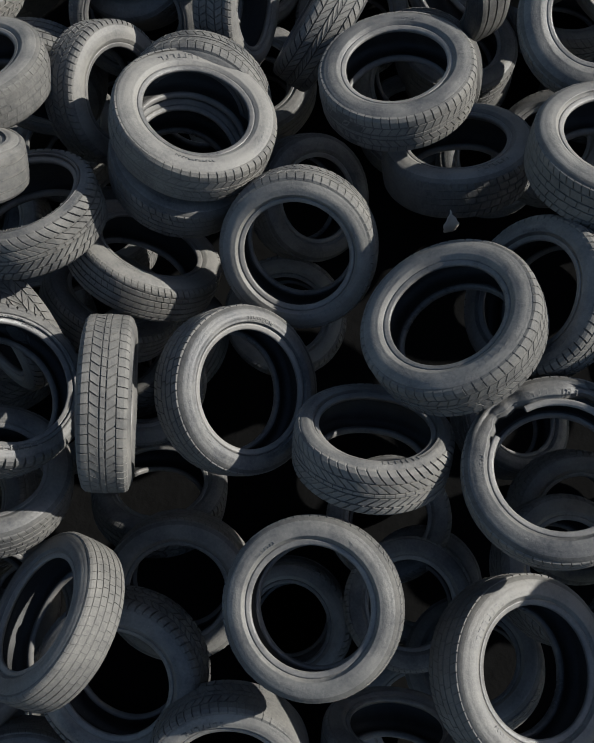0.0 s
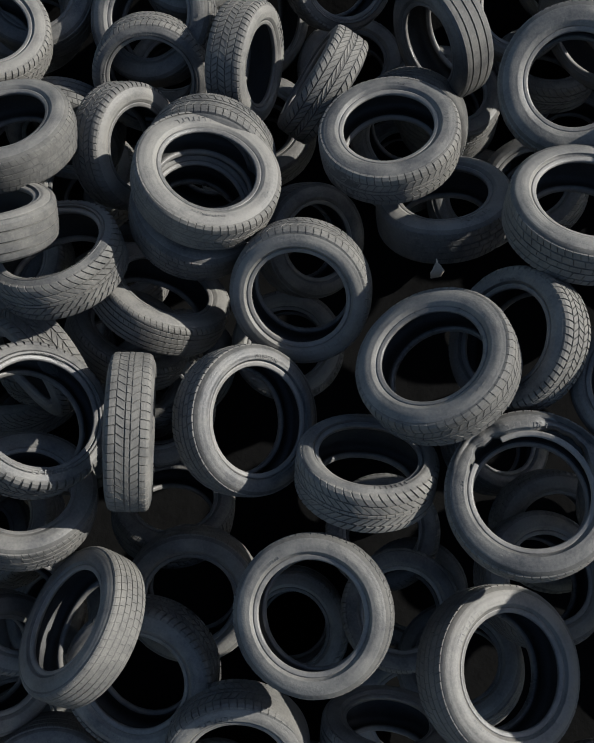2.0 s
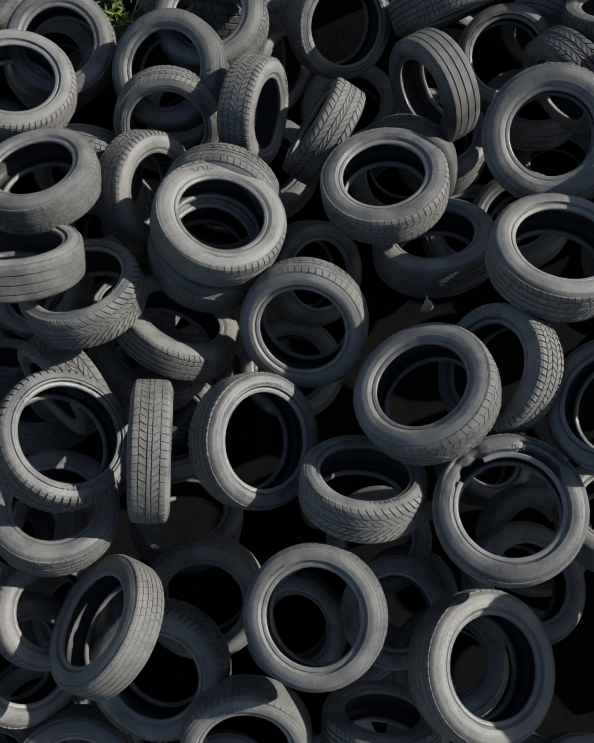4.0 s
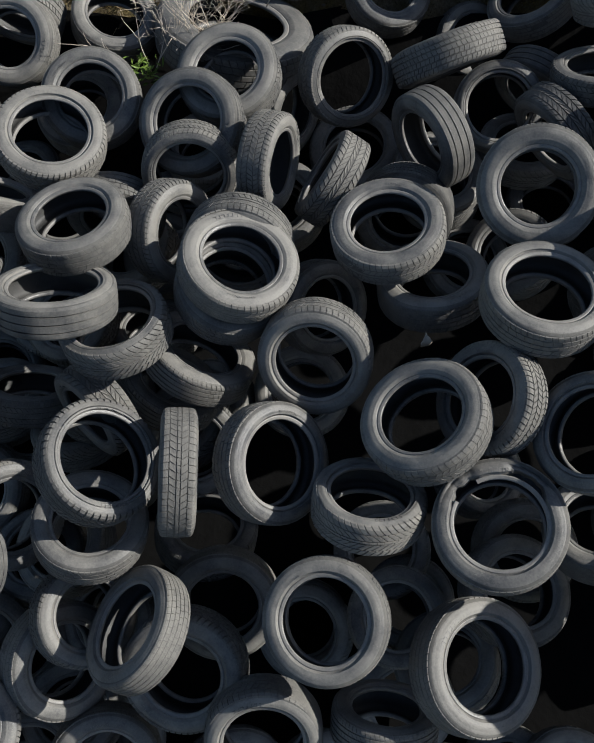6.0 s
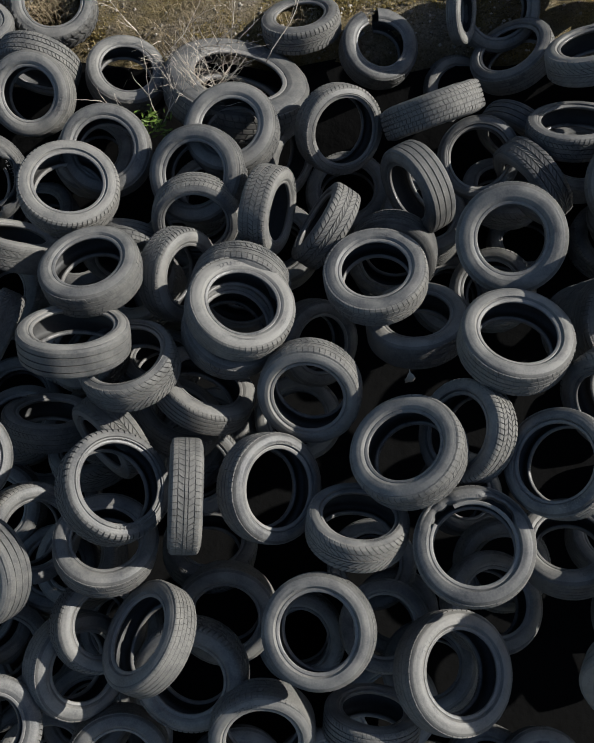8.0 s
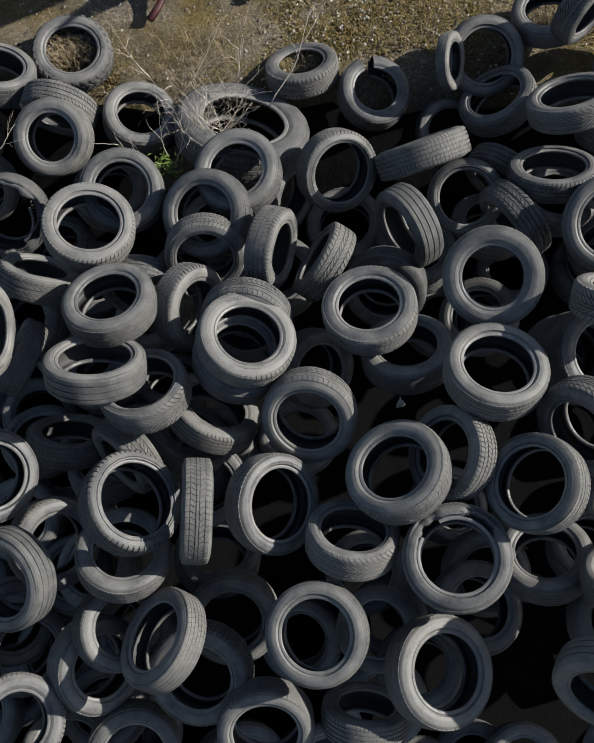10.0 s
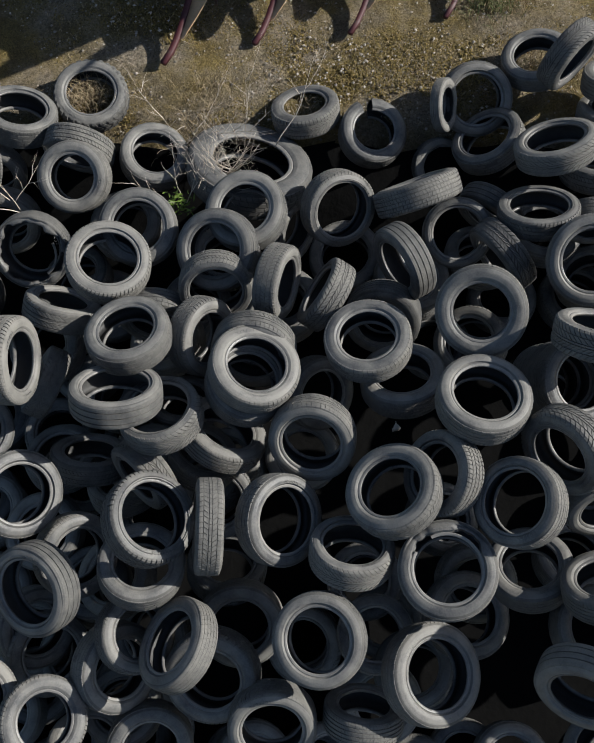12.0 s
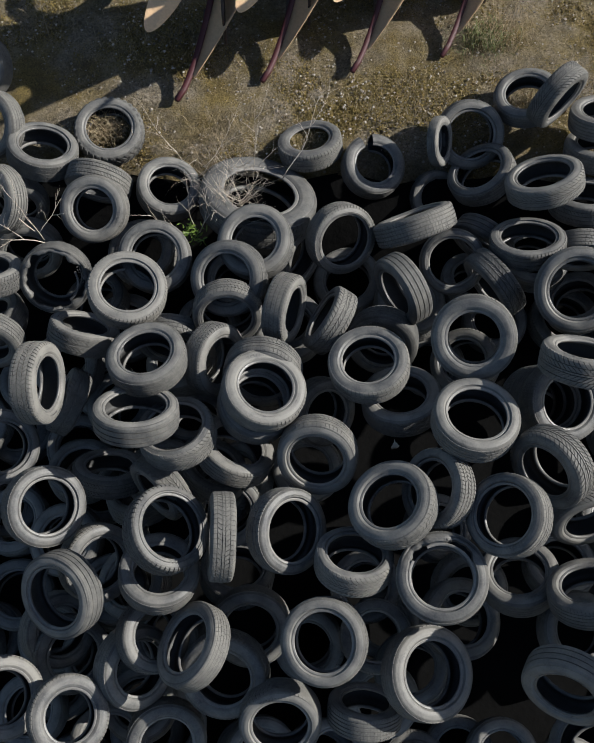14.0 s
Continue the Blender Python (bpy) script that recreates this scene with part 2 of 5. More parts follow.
def tyre_meshes(style, hole, state, sort):
    key = (style, hole, state, sort)
    if key in MESHES:
        return MESHES[key]
    rb = hole * R0
    keep = None
    ragged = None
    if state == "cut":
        keep = lambda a: not (0.0 < a < 0.45)
    if state == "ripped":
        keep = None

        def ragged(a, j, r, w):
            d = 0.0
            if 0.45 < a < 1.45:
                d = math.sin((a - 0.45) * math.pi) * (0.8 + 0.2 * math.sin(17 * a) * math.sin(7 * a))
            elif 1.9 < a < 2.75:
                d = 0.6 * math.sin((a - 1.9) / 0.85 * math.pi) * (0.7 + 0.3 * math.sin(19 * a))
            if d and w > 0.03 and r < 0.285:
                return r + (0.285 - r) * 0.85 * d, w - 0.05 * d
            return r, w
    if state == "torn":

        def ragged(a, j, r, w):
            if w > 0.02 and r < 0.29:
                d = 0.50 + 0.28 * math.sin(2 * a + 1) * math.sin(5 * a + 1) + 0.12 * math.sin(11 * a) + 0.06 * math.sin(23 * a)
                return r + (0.29 - r) * d, w - 0.03 * d
            return r, w
    out = {
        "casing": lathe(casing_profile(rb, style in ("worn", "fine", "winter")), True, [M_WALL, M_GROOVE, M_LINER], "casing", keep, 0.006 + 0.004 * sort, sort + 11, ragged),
        "tread": tread_mesh(style, keep),
    }
    for name, s in (("bead", 1), ("bead_far", -1)):
        if s == 1 and state in ("ripped", "torn"):
            rest = (lambda a: not (2.0 < a < 2.6)) if state == "ripped" else (lambda a: 3.2 < a < 4.6)
            out[name] = lathe(bead_profile(rb, s), True, [M_BEAD], "bead", rest, 0.006 + 0.004 * sort, sort + 11)
        else:
            out[name] = lathe(bead_profile(rb, s), True, [M_BEAD], "bead", keep, 0.006 + 0.004 * sort, sort + 11)
    MESHES[key] = out
    return out


made = 0


def tyre(at, axis, od, width, style, spin, label, hole=0.635, state="whole", marked=True):
    """One tyre with its centre at a place, its outer face towards axis."""
    global made
    made += 1
    sets = tyre_meshes(style, round(round(hole / 0.03) * 0.03, 3), state, made % 2)
    root = new("tyre")
    root.empty_display_size = 0.1
    z = Vector(axis).normalized()
    x = Vector((1, 0, 0)) if abs(z.x) < 0.9 else Vector((0, 1, 0))
    x = (x - z * x.dot(z)).normalized()
    q = Matrix((x, z.cross(x), z)).transposed()
    s = od / (2 * R0)
    squash = 1 + 0.012 * math.sin(made * 2.4)
    root.matrix_world = Matrix.Translation(at) @ q.to_4x4() @ pose(0, 0, 0, 0, 0, spin) @ Matrix.Diagonal((s * squash, s / squash, width / (2 * H0), 1))
    tagged(root, label, "tyre", "tyres in the heap")
    part("casing", sets["casing"], root)
    part("tread", sets["tread"], root)
    part("bead", sets["bead"], root)
    part("bead", sets["bead_far"], root)
    if marked:
        tagged(part("moulded_mark", MARKS[made % 4], root), kind="stuff")
    return root


# ---- ground: one sheet to the horizon ----
k = Mat("mossy stony soil", 0.95, gloss=0.2)
geo = k.n.new("ShaderNodeNewGeometry").outputs["Position"]
moss = k.ramp(k.noise(1.6, 6, 0.65, geo), (0.38, 0.0), (0.60, 1.0))
soil = k.mix(k.ramp(k.noise(42, 7, 0.8, geo), (0.35, 0.0), (0.65, 1.0)), (0.08, 0.070, 0.052), (0.40, 0.335, 0.25))
green = k.mix(k.ramp(k.noise(60, 7, 0.8, geo), (0.33, 0.0), (0.67, 1.0)), (0.060, 0.050, 0.016), (0.30, 0.220, 0.080))
col = k.mix(moss, soil, green)
col = k.mix(k.ramp(k.noise(4.5, 5, 0.7, geo), (0.36, 0.5), (0.56, 0.0)), col, (0.060, 0.052, 0.034))
straw = k.ramp(k.noise(120, 4, 0.75, geo), (0.60, 0.0), (0.70, 1.0))
col = k.mix(k.math("MULTIPLY", straw, 0.6), col, (0.34, 0.28, 0.18))
k.color(k.mix(k.ramp(k.noise(70, 3, 0.6, geo), (0.30, 1.0), (0.40, 0.0)), col, (0.035, 0.028, 0.016)))
k.bump(k.math("ADD", k.noise(75, 7, 0.8, geo), k.noise(16, 5, 0.65, geo)), 1.0, 0.045)
M_SOIL = k.m


def ground_sheet():
    bm = bmesh.new()
    xs = np.concatenate(([-400, -120, -40, -15, -8], np.arange(-5, 5.01, 0.07), [8, 15, 40, 120, 400]))
    ys = np.concatenate(([-400, -120, -40, -15, -6], np.arange(-2, 3.2, 0.35), np.arange(3.2, 7.6, 0.06), [9, 15, 40, 120, 400]))
    grid = []
    for y in ys:
        row = []
        for x in xs:
            far = max(0.0, min(1.0, (9 - max(abs(x), abs(y))) / 3))
            z = ground_z(y) if y < 30 else 0
            z += far * (0.035 * noise.noise((x * 1.3, y * 1.3, 0)) + 0.018 * noise.noise((x * 5, y * 5, 3)) + 0.010 * noise.noise((x * 14, y * 14, 7)))
            row.append(bm.verts.new((x, y, z - 0.02)))
        grid.append(row)
    for j in range(len(ys) - 1):
        for i in range(len(xs) - 1):
            bm.faces.new((grid[j][i], grid[j][i + 1], grid[j + 1][i + 1], grid[j + 1][i]))
    return finish(bm, "ground", [M_SOIL])


tagged(new("ground", ground_sheet()), "mossy brown ground with stones, straw and short dry grass", "ground", kind="structure")

# Colour set near black, standing in for deep shade between the tyres.
k = Mat("shade-black soil", 1.0, gloss=0.0)
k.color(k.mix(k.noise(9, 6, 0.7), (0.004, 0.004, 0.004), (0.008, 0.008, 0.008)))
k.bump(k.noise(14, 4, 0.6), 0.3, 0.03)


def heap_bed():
    """Crumbly soil in the hollow under the heap, painted near black as shade."""
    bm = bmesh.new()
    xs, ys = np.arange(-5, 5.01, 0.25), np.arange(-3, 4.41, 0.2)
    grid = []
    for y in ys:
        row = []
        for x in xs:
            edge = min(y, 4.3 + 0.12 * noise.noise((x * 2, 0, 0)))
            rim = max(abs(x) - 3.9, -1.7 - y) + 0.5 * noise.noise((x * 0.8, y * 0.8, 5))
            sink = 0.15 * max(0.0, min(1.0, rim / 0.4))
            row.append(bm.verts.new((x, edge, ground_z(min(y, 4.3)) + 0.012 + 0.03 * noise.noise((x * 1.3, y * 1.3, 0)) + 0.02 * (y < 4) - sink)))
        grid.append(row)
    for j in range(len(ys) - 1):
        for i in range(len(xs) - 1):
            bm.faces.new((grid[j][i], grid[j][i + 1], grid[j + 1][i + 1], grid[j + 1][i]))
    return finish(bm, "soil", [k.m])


tagged(new("soil", heap_bed()), "soil in the hollow under the tyres, near black in place of shade", "soil", kind="structure")

# ---- the heap ----
tyre((-1.870, 4.639, 0.058), (0.061, -0.167, 0.984), 0.627, 0.188, "knob", 200, "knobbly off-road tyre lying flat on mossy ground, dry grass inside", 0.641)
tyre((-2.409, 4.330, 0.199), (0.259, 0.296, 0.919), 0.612, 0.216, "worn", 80, "weathered grey tyre, worn smooth tread, leaning on the heap", 0.663)
tyre((-2.851, 4.575, 0.251), (-0.381, -0.534, 0.755), 0.582, 0.188, "worn", 260, "sun-bleached grey tyre, worn smooth tread, leaning on the heap", 0.635)
tyre((-1.907, 4.078, 0.120), (-0.189, -0.975, -0.117), 0.583, 0.188, "block", 200, "dusty grey tyre, block tread, standing on edge half buried", 0.635)
tyre((-1.892, 3.747, 0.224), (-0.031, -0.518, 0.855), 0.575, 0.201, "worn", 310, "dusty grey tyre, worn smooth tread, leaning on the heap", 0.607)
tyre((-1.300, 4.050, 0.050), (0.250, 0.000, 0.970), 0.580, 0.180, "worn", 80, "sun-bleached grey tyre, worn smooth tread, standing on edge on the heap", 0.639)
tyre((-0.510, 3.938, 0.038), (0.170, 0.370, 0.913), 1.036, 0.267, "worn", 40, "huge smooth grey tyre with dry brush in its hole", 0.59)
tyre((-0.046, 4.536, 0.007), (-0.160, 0.357, 0.920), 0.588, 0.189, "lug", 200, "cracked grey tyre lying at the edge of the mossy ground", 0.610)
tyre((0.518, 4.327, -0.004), (0.166, -0.174, 0.971), 0.575, 0.192, "worn", 95, "sun-bleached grey tyre with a gap cut through it, lying flat", 0.590, "cut")
tyre((1.382, 4.599, 0.107), (0.005, -0.605, 0.796), 0.614, 0.201, "worn", 40, "weathered grey tyre, worn smooth tread, leaning on the heap", 0.660)
tyre((1.078, 4.395, 0.302), (0.870, -0.272, 0.411), 0.429, 0.097, "worn", 310, "narrow black tyre standing on edge against another tyre", 0.635)
tyre((1.905, 4.925, 0.202), (-0.234, 0.094, 0.968), 0.586, 0.180, "worn", 260, "sun-bleached grey tyre, worn smooth tread, lying flat on the heap", 0.635)
tyre((2.046, 4.667, 0.590), (0.683, -0.731, -0.014), 0.584, 0.188, "vee", 260, "dusty grey tyre, directional lug tread, standing on edge on the heap", 0.635)
tyre((2.525, 4.604, 0.352), (-0.072, 0.484, 0.872), 0.617, 0.199, "rib", 40, "dusty grey tyre, ribbed tread, leaning on the heap", 0.635)
tyre((2.510, 4.379, 0.198), (-0.073, 0.484, 0.872), 0.623, 0.201, "block", 80, "dusty grey tyre, block tread, leaning half buried", 0.635)
tyre((1.482, 4.214, 0.062), (-0.522, 0.214, 0.825), 0.615, 0.183, "worn", 310, "dusty grey tyre, worn smooth tread, leaning on the heap", 0.654)
tyre((1.112, 4.191, -0.293), (0.285, -0.493, 0.822), 0.503, 0.146, "block", 120, "dusty black tyre, block tread, leaning half buried", 0.635)
tyre((1.882, 3.848, 0.540), (-0.307, 0.503, 0.808), 0.637, 0.189, "vee", 260, "sun-bleached grey tyre, directional lug tread, leaning on the heap", 0.656)
tyre((0.826, 3.553, 0.334), (-0.336, 0.796, 0.503), 0.693, 0.211, "rib", 120, "sun-bleached grey tyre, ribbed tread, standing on edge on the heap", 0.635)
tyre((2.310, 3.829, 0.255), (-0.053, 0.527, 0.848), 0.624, 0.201, "block", 40, "sun-bleached grey tyre, block tread, leaning half buried", 0.635)
tyre((1.471, 3.605, -0.023), (-0.571, -0.815, -0.096), 0.560, 0.181, "ribwide", 0, "dusty black tyre, broad ribs, standing on edge half buried", 0.635)
tyre((1.732, 3.343, 0.411), (-0.084, 0.512, 0.855), 0.625, 0.171, "block", 40, "dusty grey tyre, block tread, leaning on the heap", 0.675)
tyre((2.256, 3.424, 0.144), (-0.081, -0.995, -0.062), 0.564, 0.182, "worn", 40, "sun-bleached grey tyre, worn smooth tread, standing on edge half buried", 0.635)
tyre((2.032, 2.842, 0.612), (-0.209, -0.405, 0.890), 0.667, 0.200, "worn", 260, "dusty black tyre, worn smooth tread, leaning half buried", 0.666)
tyre((1.159, 3.314, 0.139), (-0.125, -0.487, 0.864), 0.560, 0.200, "worn", 310, "sun-bleached grey tyre, worn smooth tread, lying flat on the heap", 0.696)
tyre((0.710, 2.986, 0.290), (-0.844, -0.534, 0.054), 0.613, 0.195, "ribwide", 120, "dusty black tyre, broad ribs, standing on edge on the heap", 0.635)
tyre((1.480, 3.073, 0.234), (-0.792, -0.578, -0.197), 0.615, 0.197, "crack", 200, "sun-bleached grey tyre, coarse winter tread, standing on edge on the heap", 0.635)
tyre((1.176, 2.392, 0.722), (-0.211, -0.458, 0.863), 0.646, 0.199, "worn", 200, "sun-bleached grey tyre, worn smooth tread, leaning on the heap", 0.611)
tyre((1.915, 2.140, 0.897), (0.098, 0.742, 0.663), 0.623, 0.216, "vee", 200, "sun-bleached grey tyre, directional lug tread, leaning on the heap", 0.637)
tyre((1.880, 1.980, 0.432), (0.253, -0.286, 0.924), 0.628, 0.203, "rib", 80, "weathered grey tyre, ribbed tread, leaning half buried", 0.635)
tyre((1.668, 1.402, 0.739), (-0.754, -0.572, 0.323), 0.620, 0.202, "vee", 310, "dusty grey tyre, directional lug tread, standing on edge half buried", 0.636)
tyre((2.069, 1.178, 0.200), (0.149, -0.889, 0.433), 0.625, 0.222, "vee", 200, "dusty black tyre, directional lug tread, standing on edge half buried", 0.635)
tyre((1.335, 1.048, 0.737), (-0.631, -0.036, 0.775), 0.597, 0.195, "worn", 260, "weathered grey tyre, worn smooth tread, leaning on the heap", 0.685)
tyre((1.136, 1.732, 0.775), (0.020, 0.266, 0.964), 0.633, 0.206, "worn", 200, "dusty black tyre, worn smooth tread, lying flat on the heap", 0.647)
tyre((0.666, 2.020, 0.310), (-0.118, 0.433, 0.894), 0.632, 0.200, "worn", 260, "dusty grey tyre, worn smooth tread, leaning half buried", 0.635)
tyre((0.400, 2.234, 0.534), (-0.152, 0.159, 0.976), 0.621, 0.200, "winter", 260, "weathered grey tyre, worn winter tread, lying flat on the heap", 0.627)
tyre((0.563, 2.635, 0.022), (-0.224, -0.823, 0.522), 0.609, 0.196, "worn", 80, "dusty black tyre, worn smooth tread, standing on edge half buried", 0.635)
tyre((0.110, 2.694, 0.306), (-0.840, 0.380, 0.380), 0.570, 0.193, "crack", 0, "dusty grey tyre, coarse winter tread, standing on edge on the heap", 0.672)
tyre((-0.255, 2.767, 0.379), (0.930, -0.300, 0.200), 0.570, 0.195, "block", 310, "sun-bleached grey tyre, block tread, standing on edge on the heap", 0.619)
tyre((-0.719, 2.767, 0.300), (0.054, -0.846, 0.530), 0.560, 0.195, "block", 0, "sun-bleached grey tyre, block tread, standing on edge on the heap", 0.701)
tyre((-0.709, 3.038, 0.359), (-0.230, -0.426, 0.875), 0.625, 0.200, "worn", 310, "dusty black tyre, worn smooth tread, lying flat on the heap", 0.639)
tyre((-0.500, 3.356, 0.380), (-0.141, -0.151, 0.978), 0.627, 0.191, "worn", 120, "dusty grey tyre, worn smooth tread, leaning on the heap", 0.613)
tyre((0.212, 3.504, 0.186), (0.444, -0.641, 0.626), 0.610, 0.197, "block", 0, "weathered grey tyre, block tread, leaning on the heap", 0.719)
tyre((-0.167, 3.540, -0.221), (0.814, -0.484, 0.320), 0.592, 0.191, "worn", 120, "dusty black tyre, worn smooth tread, standing on edge half buried", 0.635)
tyre((-1.338, 3.270, 0.267), (0.038, -0.294, 0.955), 0.608, 0.202, "worn", 310, "sun-bleached grey tyre, worn smooth tread, leaning on the heap", 0.623)
tyre((-1.525, 2.909, 0.394), (0.178, 0.035, 0.983), 0.645, 0.186, "block", 0, "dusty grey tyre, block tread, lying flat on the heap", 0.657)
tyre((-2.172, 3.117, 0.180), (0.003, -0.725, 0.689), 0.602, 0.199, "worn", 120, "shredded dark tyre with ragged torn rim edge", 0.635, "torn")
tyre((-2.754, 3.127, 0.224), (0.110, 0.608, 0.786), 0.609, 0.196, "block", 200, "dusty black tyre, block tread, leaning on the heap", 0.635)
tyre((-2.780, 2.857, -0.160), (-0.368, 0.411, 0.834), 0.610, 0.197, "worn", 200, "dusty black tyre, worn smooth tread, leaning half buried", 0.635)
tyre((-2.675, 2.561, 0.182), (-0.043, -0.939, 0.341), 0.576, 0.186, "worn", 0, "weathered grey tyre, worn smooth tread, standing on edge half buried", 0.635)
tyre((-1.908, 2.624, 0.154), (0.276, 0.719, 0.638), 0.579, 0.198, "crack", 0, "dusty black tyre, coarse winter tread, standing on edge on the heap", 0.635)
tyre((-1.308, 2.282, 0.498), (-0.111, 0.316, 0.942), 0.627, 0.195, "worn", 0, "dusty grey tyre, worn smooth tread, lying flat on the heap", 0.626)
tyre((-1.343, 1.799, 0.603), (0.036, 0.652, 0.757), 0.637, 0.195, "ribwide", 40, "dusty grey tyre, broad ribs, leaning on the heap", 0.702)
tyre((-1.064, 1.719, 0.391), (-0.161, 0.362, 0.918), 0.600, 0.216, "vee", 80, "sun-bleached grey tyre, directional lug tread, leaning on the heap", 0.731)
tyre((-2.093, 2.043, 0.614), (0.988, -0.055, 0.144), 0.630, 0.196, "block", 40, "dusty black tyre, block tread, standing on edge on the heap", 0.635)
tyre((-2.007, 2.078, 0.029), (-0.848, 0.269, 0.456), 0.565, 0.184, "crack", 310, "dusty grey tyre, coarse winter tread, standing on edge on the heap", 0.635)
tyre((-2.517, 1.689, 0.064), (0.514, -0.176, 0.839), 0.608, 0.200, "worn", 80, "dusty black tyre, worn smooth tread, lying flat on the heap", 0.661)
tyre((-2.045, 1.172, 0.293), (0.604, -0.165, 0.780), 0.617, 0.193, "worn", 40, "dusty black tyre, worn smooth tread, leaning on the heap", 0.662)
tyre((-1.701, 1.559, -0.290), (0.104, 0.748, 0.655), 0.607, 0.186, "block", 120, "sun-bleached grey tyre, block tread, leaning half buried", 0.635)
tyre((-1.216, 1.392, 0.000), (-0.681, -0.695, 0.232), 0.578, 0.205, "crack", 310, "sun-bleached grey tyre, coarse winter tread, standing on edge half buried", 0.635)
tyre((-1.105, 0.990, 0.372), (0.565, 0.141, 0.813), 0.653, 0.198, "lug", 260, "sun-bleached grey tyre, lugged tread, lying flat on the heap", 0.728)
tyre((-0.704, 0.951, 0.322), (-0.989, -0.020, 0.144), 0.671, 0.189, "winter", 200, "dusty tyre standing on edge, winter tread turned outward", 0.635)
tyre((-0.840, 1.560, -0.160), (0.420, 0.480, 0.770), 0.620, 0.180, "rib", 120, "dusty black tyre, ribbed tread, standing on edge half buried", 0.635)
tyre((-0.645, 1.660, 0.100), (0.420, 0.500, 0.760), 0.660, 0.185, "rib", 80, "weathered grey tyre, ribbed tread, standing on edge half buried", 0.635)
tyre((-0.403, 2.013, 0.560), (0.262, 0.113, 0.959), 0.640, 0.190, "winter", 80, "sun-bleached grey tyre, worn winter tread, lying flat on the heap", 0.644)
tyre((-0.420, 2.236, 0.345), (-0.118, -0.860, 0.497), 0.620, 0.200, "winter", 200, "dusty black tyre, worn winter tread, standing on edge half buried", 0.635)
tyre((-0.460, 1.970, 0.355), (0.220, 0.030, 0.970), 0.620, 0.200, "worn", 0, "dusty black tyre, worn smooth tread, stacked under another tyre", 0.635)
tyre((-0.814, 2.369, 0.270), (0.820, -0.360, 0.450), 0.600, 0.192, "block", 200, "sun-bleached grey tyre, block tread, standing on edge on the heap", 0.635)
tyre((-1.192, 2.628, 0.027), (-0.073, -0.981, 0.178), 0.591, 0.191, "worn", 0, "dusty black tyre, worn smooth tread, standing on edge half buried", 0.635)
tyre((0.010, 1.561, 0.394), (-0.142, -0.700, 0.699), 0.619, 0.209, "winter", 200, "sun-bleached grey tyre, worn winter tread, leaning on the heap", 0.650)
tyre((0.053, 2.030, -0.034), (0.539, -0.427, 0.727), 0.577, 0.186, "worn", 0, "weathered grey tyre, worn smooth tread, leaning half buried", 0.635)
sized = tyre((-0.218, 0.996, 0.338), (0.603, -0.184, 0.776), 0.638, 0.199, "worn", 120, "dusty black tyre, worn smooth tread, leaning on the heap", 0.679)
tyre((0.270, 0.768, 0.404), (0.069, 0.629, 0.775), 0.572, 0.203, "vee", 260, "dusty black tyre, directional lug tread, leaning on the heap", 0.692)
tyre((0.542, 1.139, 0.627), (-0.427, 0.176, 0.887), 0.636, 0.202, "winter", 200, "dusty black tyre, worn winter tread, leaning on the heap", 0.639)
tyre((0.876, 1.269, 0.566), (-0.778, -0.049, 0.627), 0.600, 0.176, "block", 260, "dusty black tyre, block tread, standing on edge half buried", 0.666)
tyre((0.881, 0.638, 0.550), (-0.167, -0.002, 0.986), 0.647, 0.202, "worn", 0, "torn black tyre with ripped open sidewall among the pile", 0.653, "ripped")
tyre((1.563, 0.714, -0.026), (-0.180, 0.428, 0.886), 0.621, 0.200, "worn", 260, "dusty grey tyre, worn smooth tread, leaning half buried", 0.635)
tyre((1.996, 0.564, 0.305), (-0.255, 0.690, 0.677), 0.614, 0.201, "rib", 80, "dusty grey tyre, ribbed tread, leaning on the heap", 0.643)
tyre((1.987, 0.326, -0.108), (0.148, -0.047, 0.988), 0.590, 0.190, "worn", 260, "dusty black tyre, worn smooth tread, lying flat half buried", 0.635)
tyre((1.718, -0.067, 0.497), (-0.481, -0.741, 0.469), 0.620, 0.200, "ribwide", 80, "sun-bleached grey tyre, broad ribs, standing on edge on the heap", 0.635)
tyre((2.027, -0.480, -0.149), (-0.655, 0.508, 0.559), 0.618, 0.200, "block", 40, "dusty black tyre, block tread, lying flat on the heap", 0.638)
tyre((0.803, 0.006, 0.158), (0.391, -0.019, 0.920), 0.677, 0.220, "worn", 40, "dusty black tyre, worn smooth tread, leaning on the heap", 0.659)
tyre((0.371, -0.262, -0.143), (0.060, 0.872, 0.485), 0.563, 0.200, "rib", 310, "dusty black tyre, ribbed tread, standing on edge half buried", 0.635)
tyre((0.058, 0.215, 0.354), (-0.168, -0.142, 0.976), 0.621, 0.199, "worn", 310, "dusty black tyre, worn smooth tread, lying flat on the heap", 0.659)
tyre((-0.256, -0.317, -0.122), (-0.003, -0.593, 0.805), 0.616, 0.202, "winter", 80, "dusty black tyre, worn winter tread, leaning on the heap", 0.647)
tyre((-0.898, 0.183, 0.115), (-0.654, 0.280, 0.703), 0.636, 0.182, "fine", 0, "sun-bleached grey tyre, thin shallow grooves, leaning on the heap", 0.654)
tyre((-0.674, -0.005, -0.131), (-0.165, -0.411, 0.897), 0.662, 0.214, "block", 200, "dusty grey tyre, block tread, leaning half buried", 0.635)
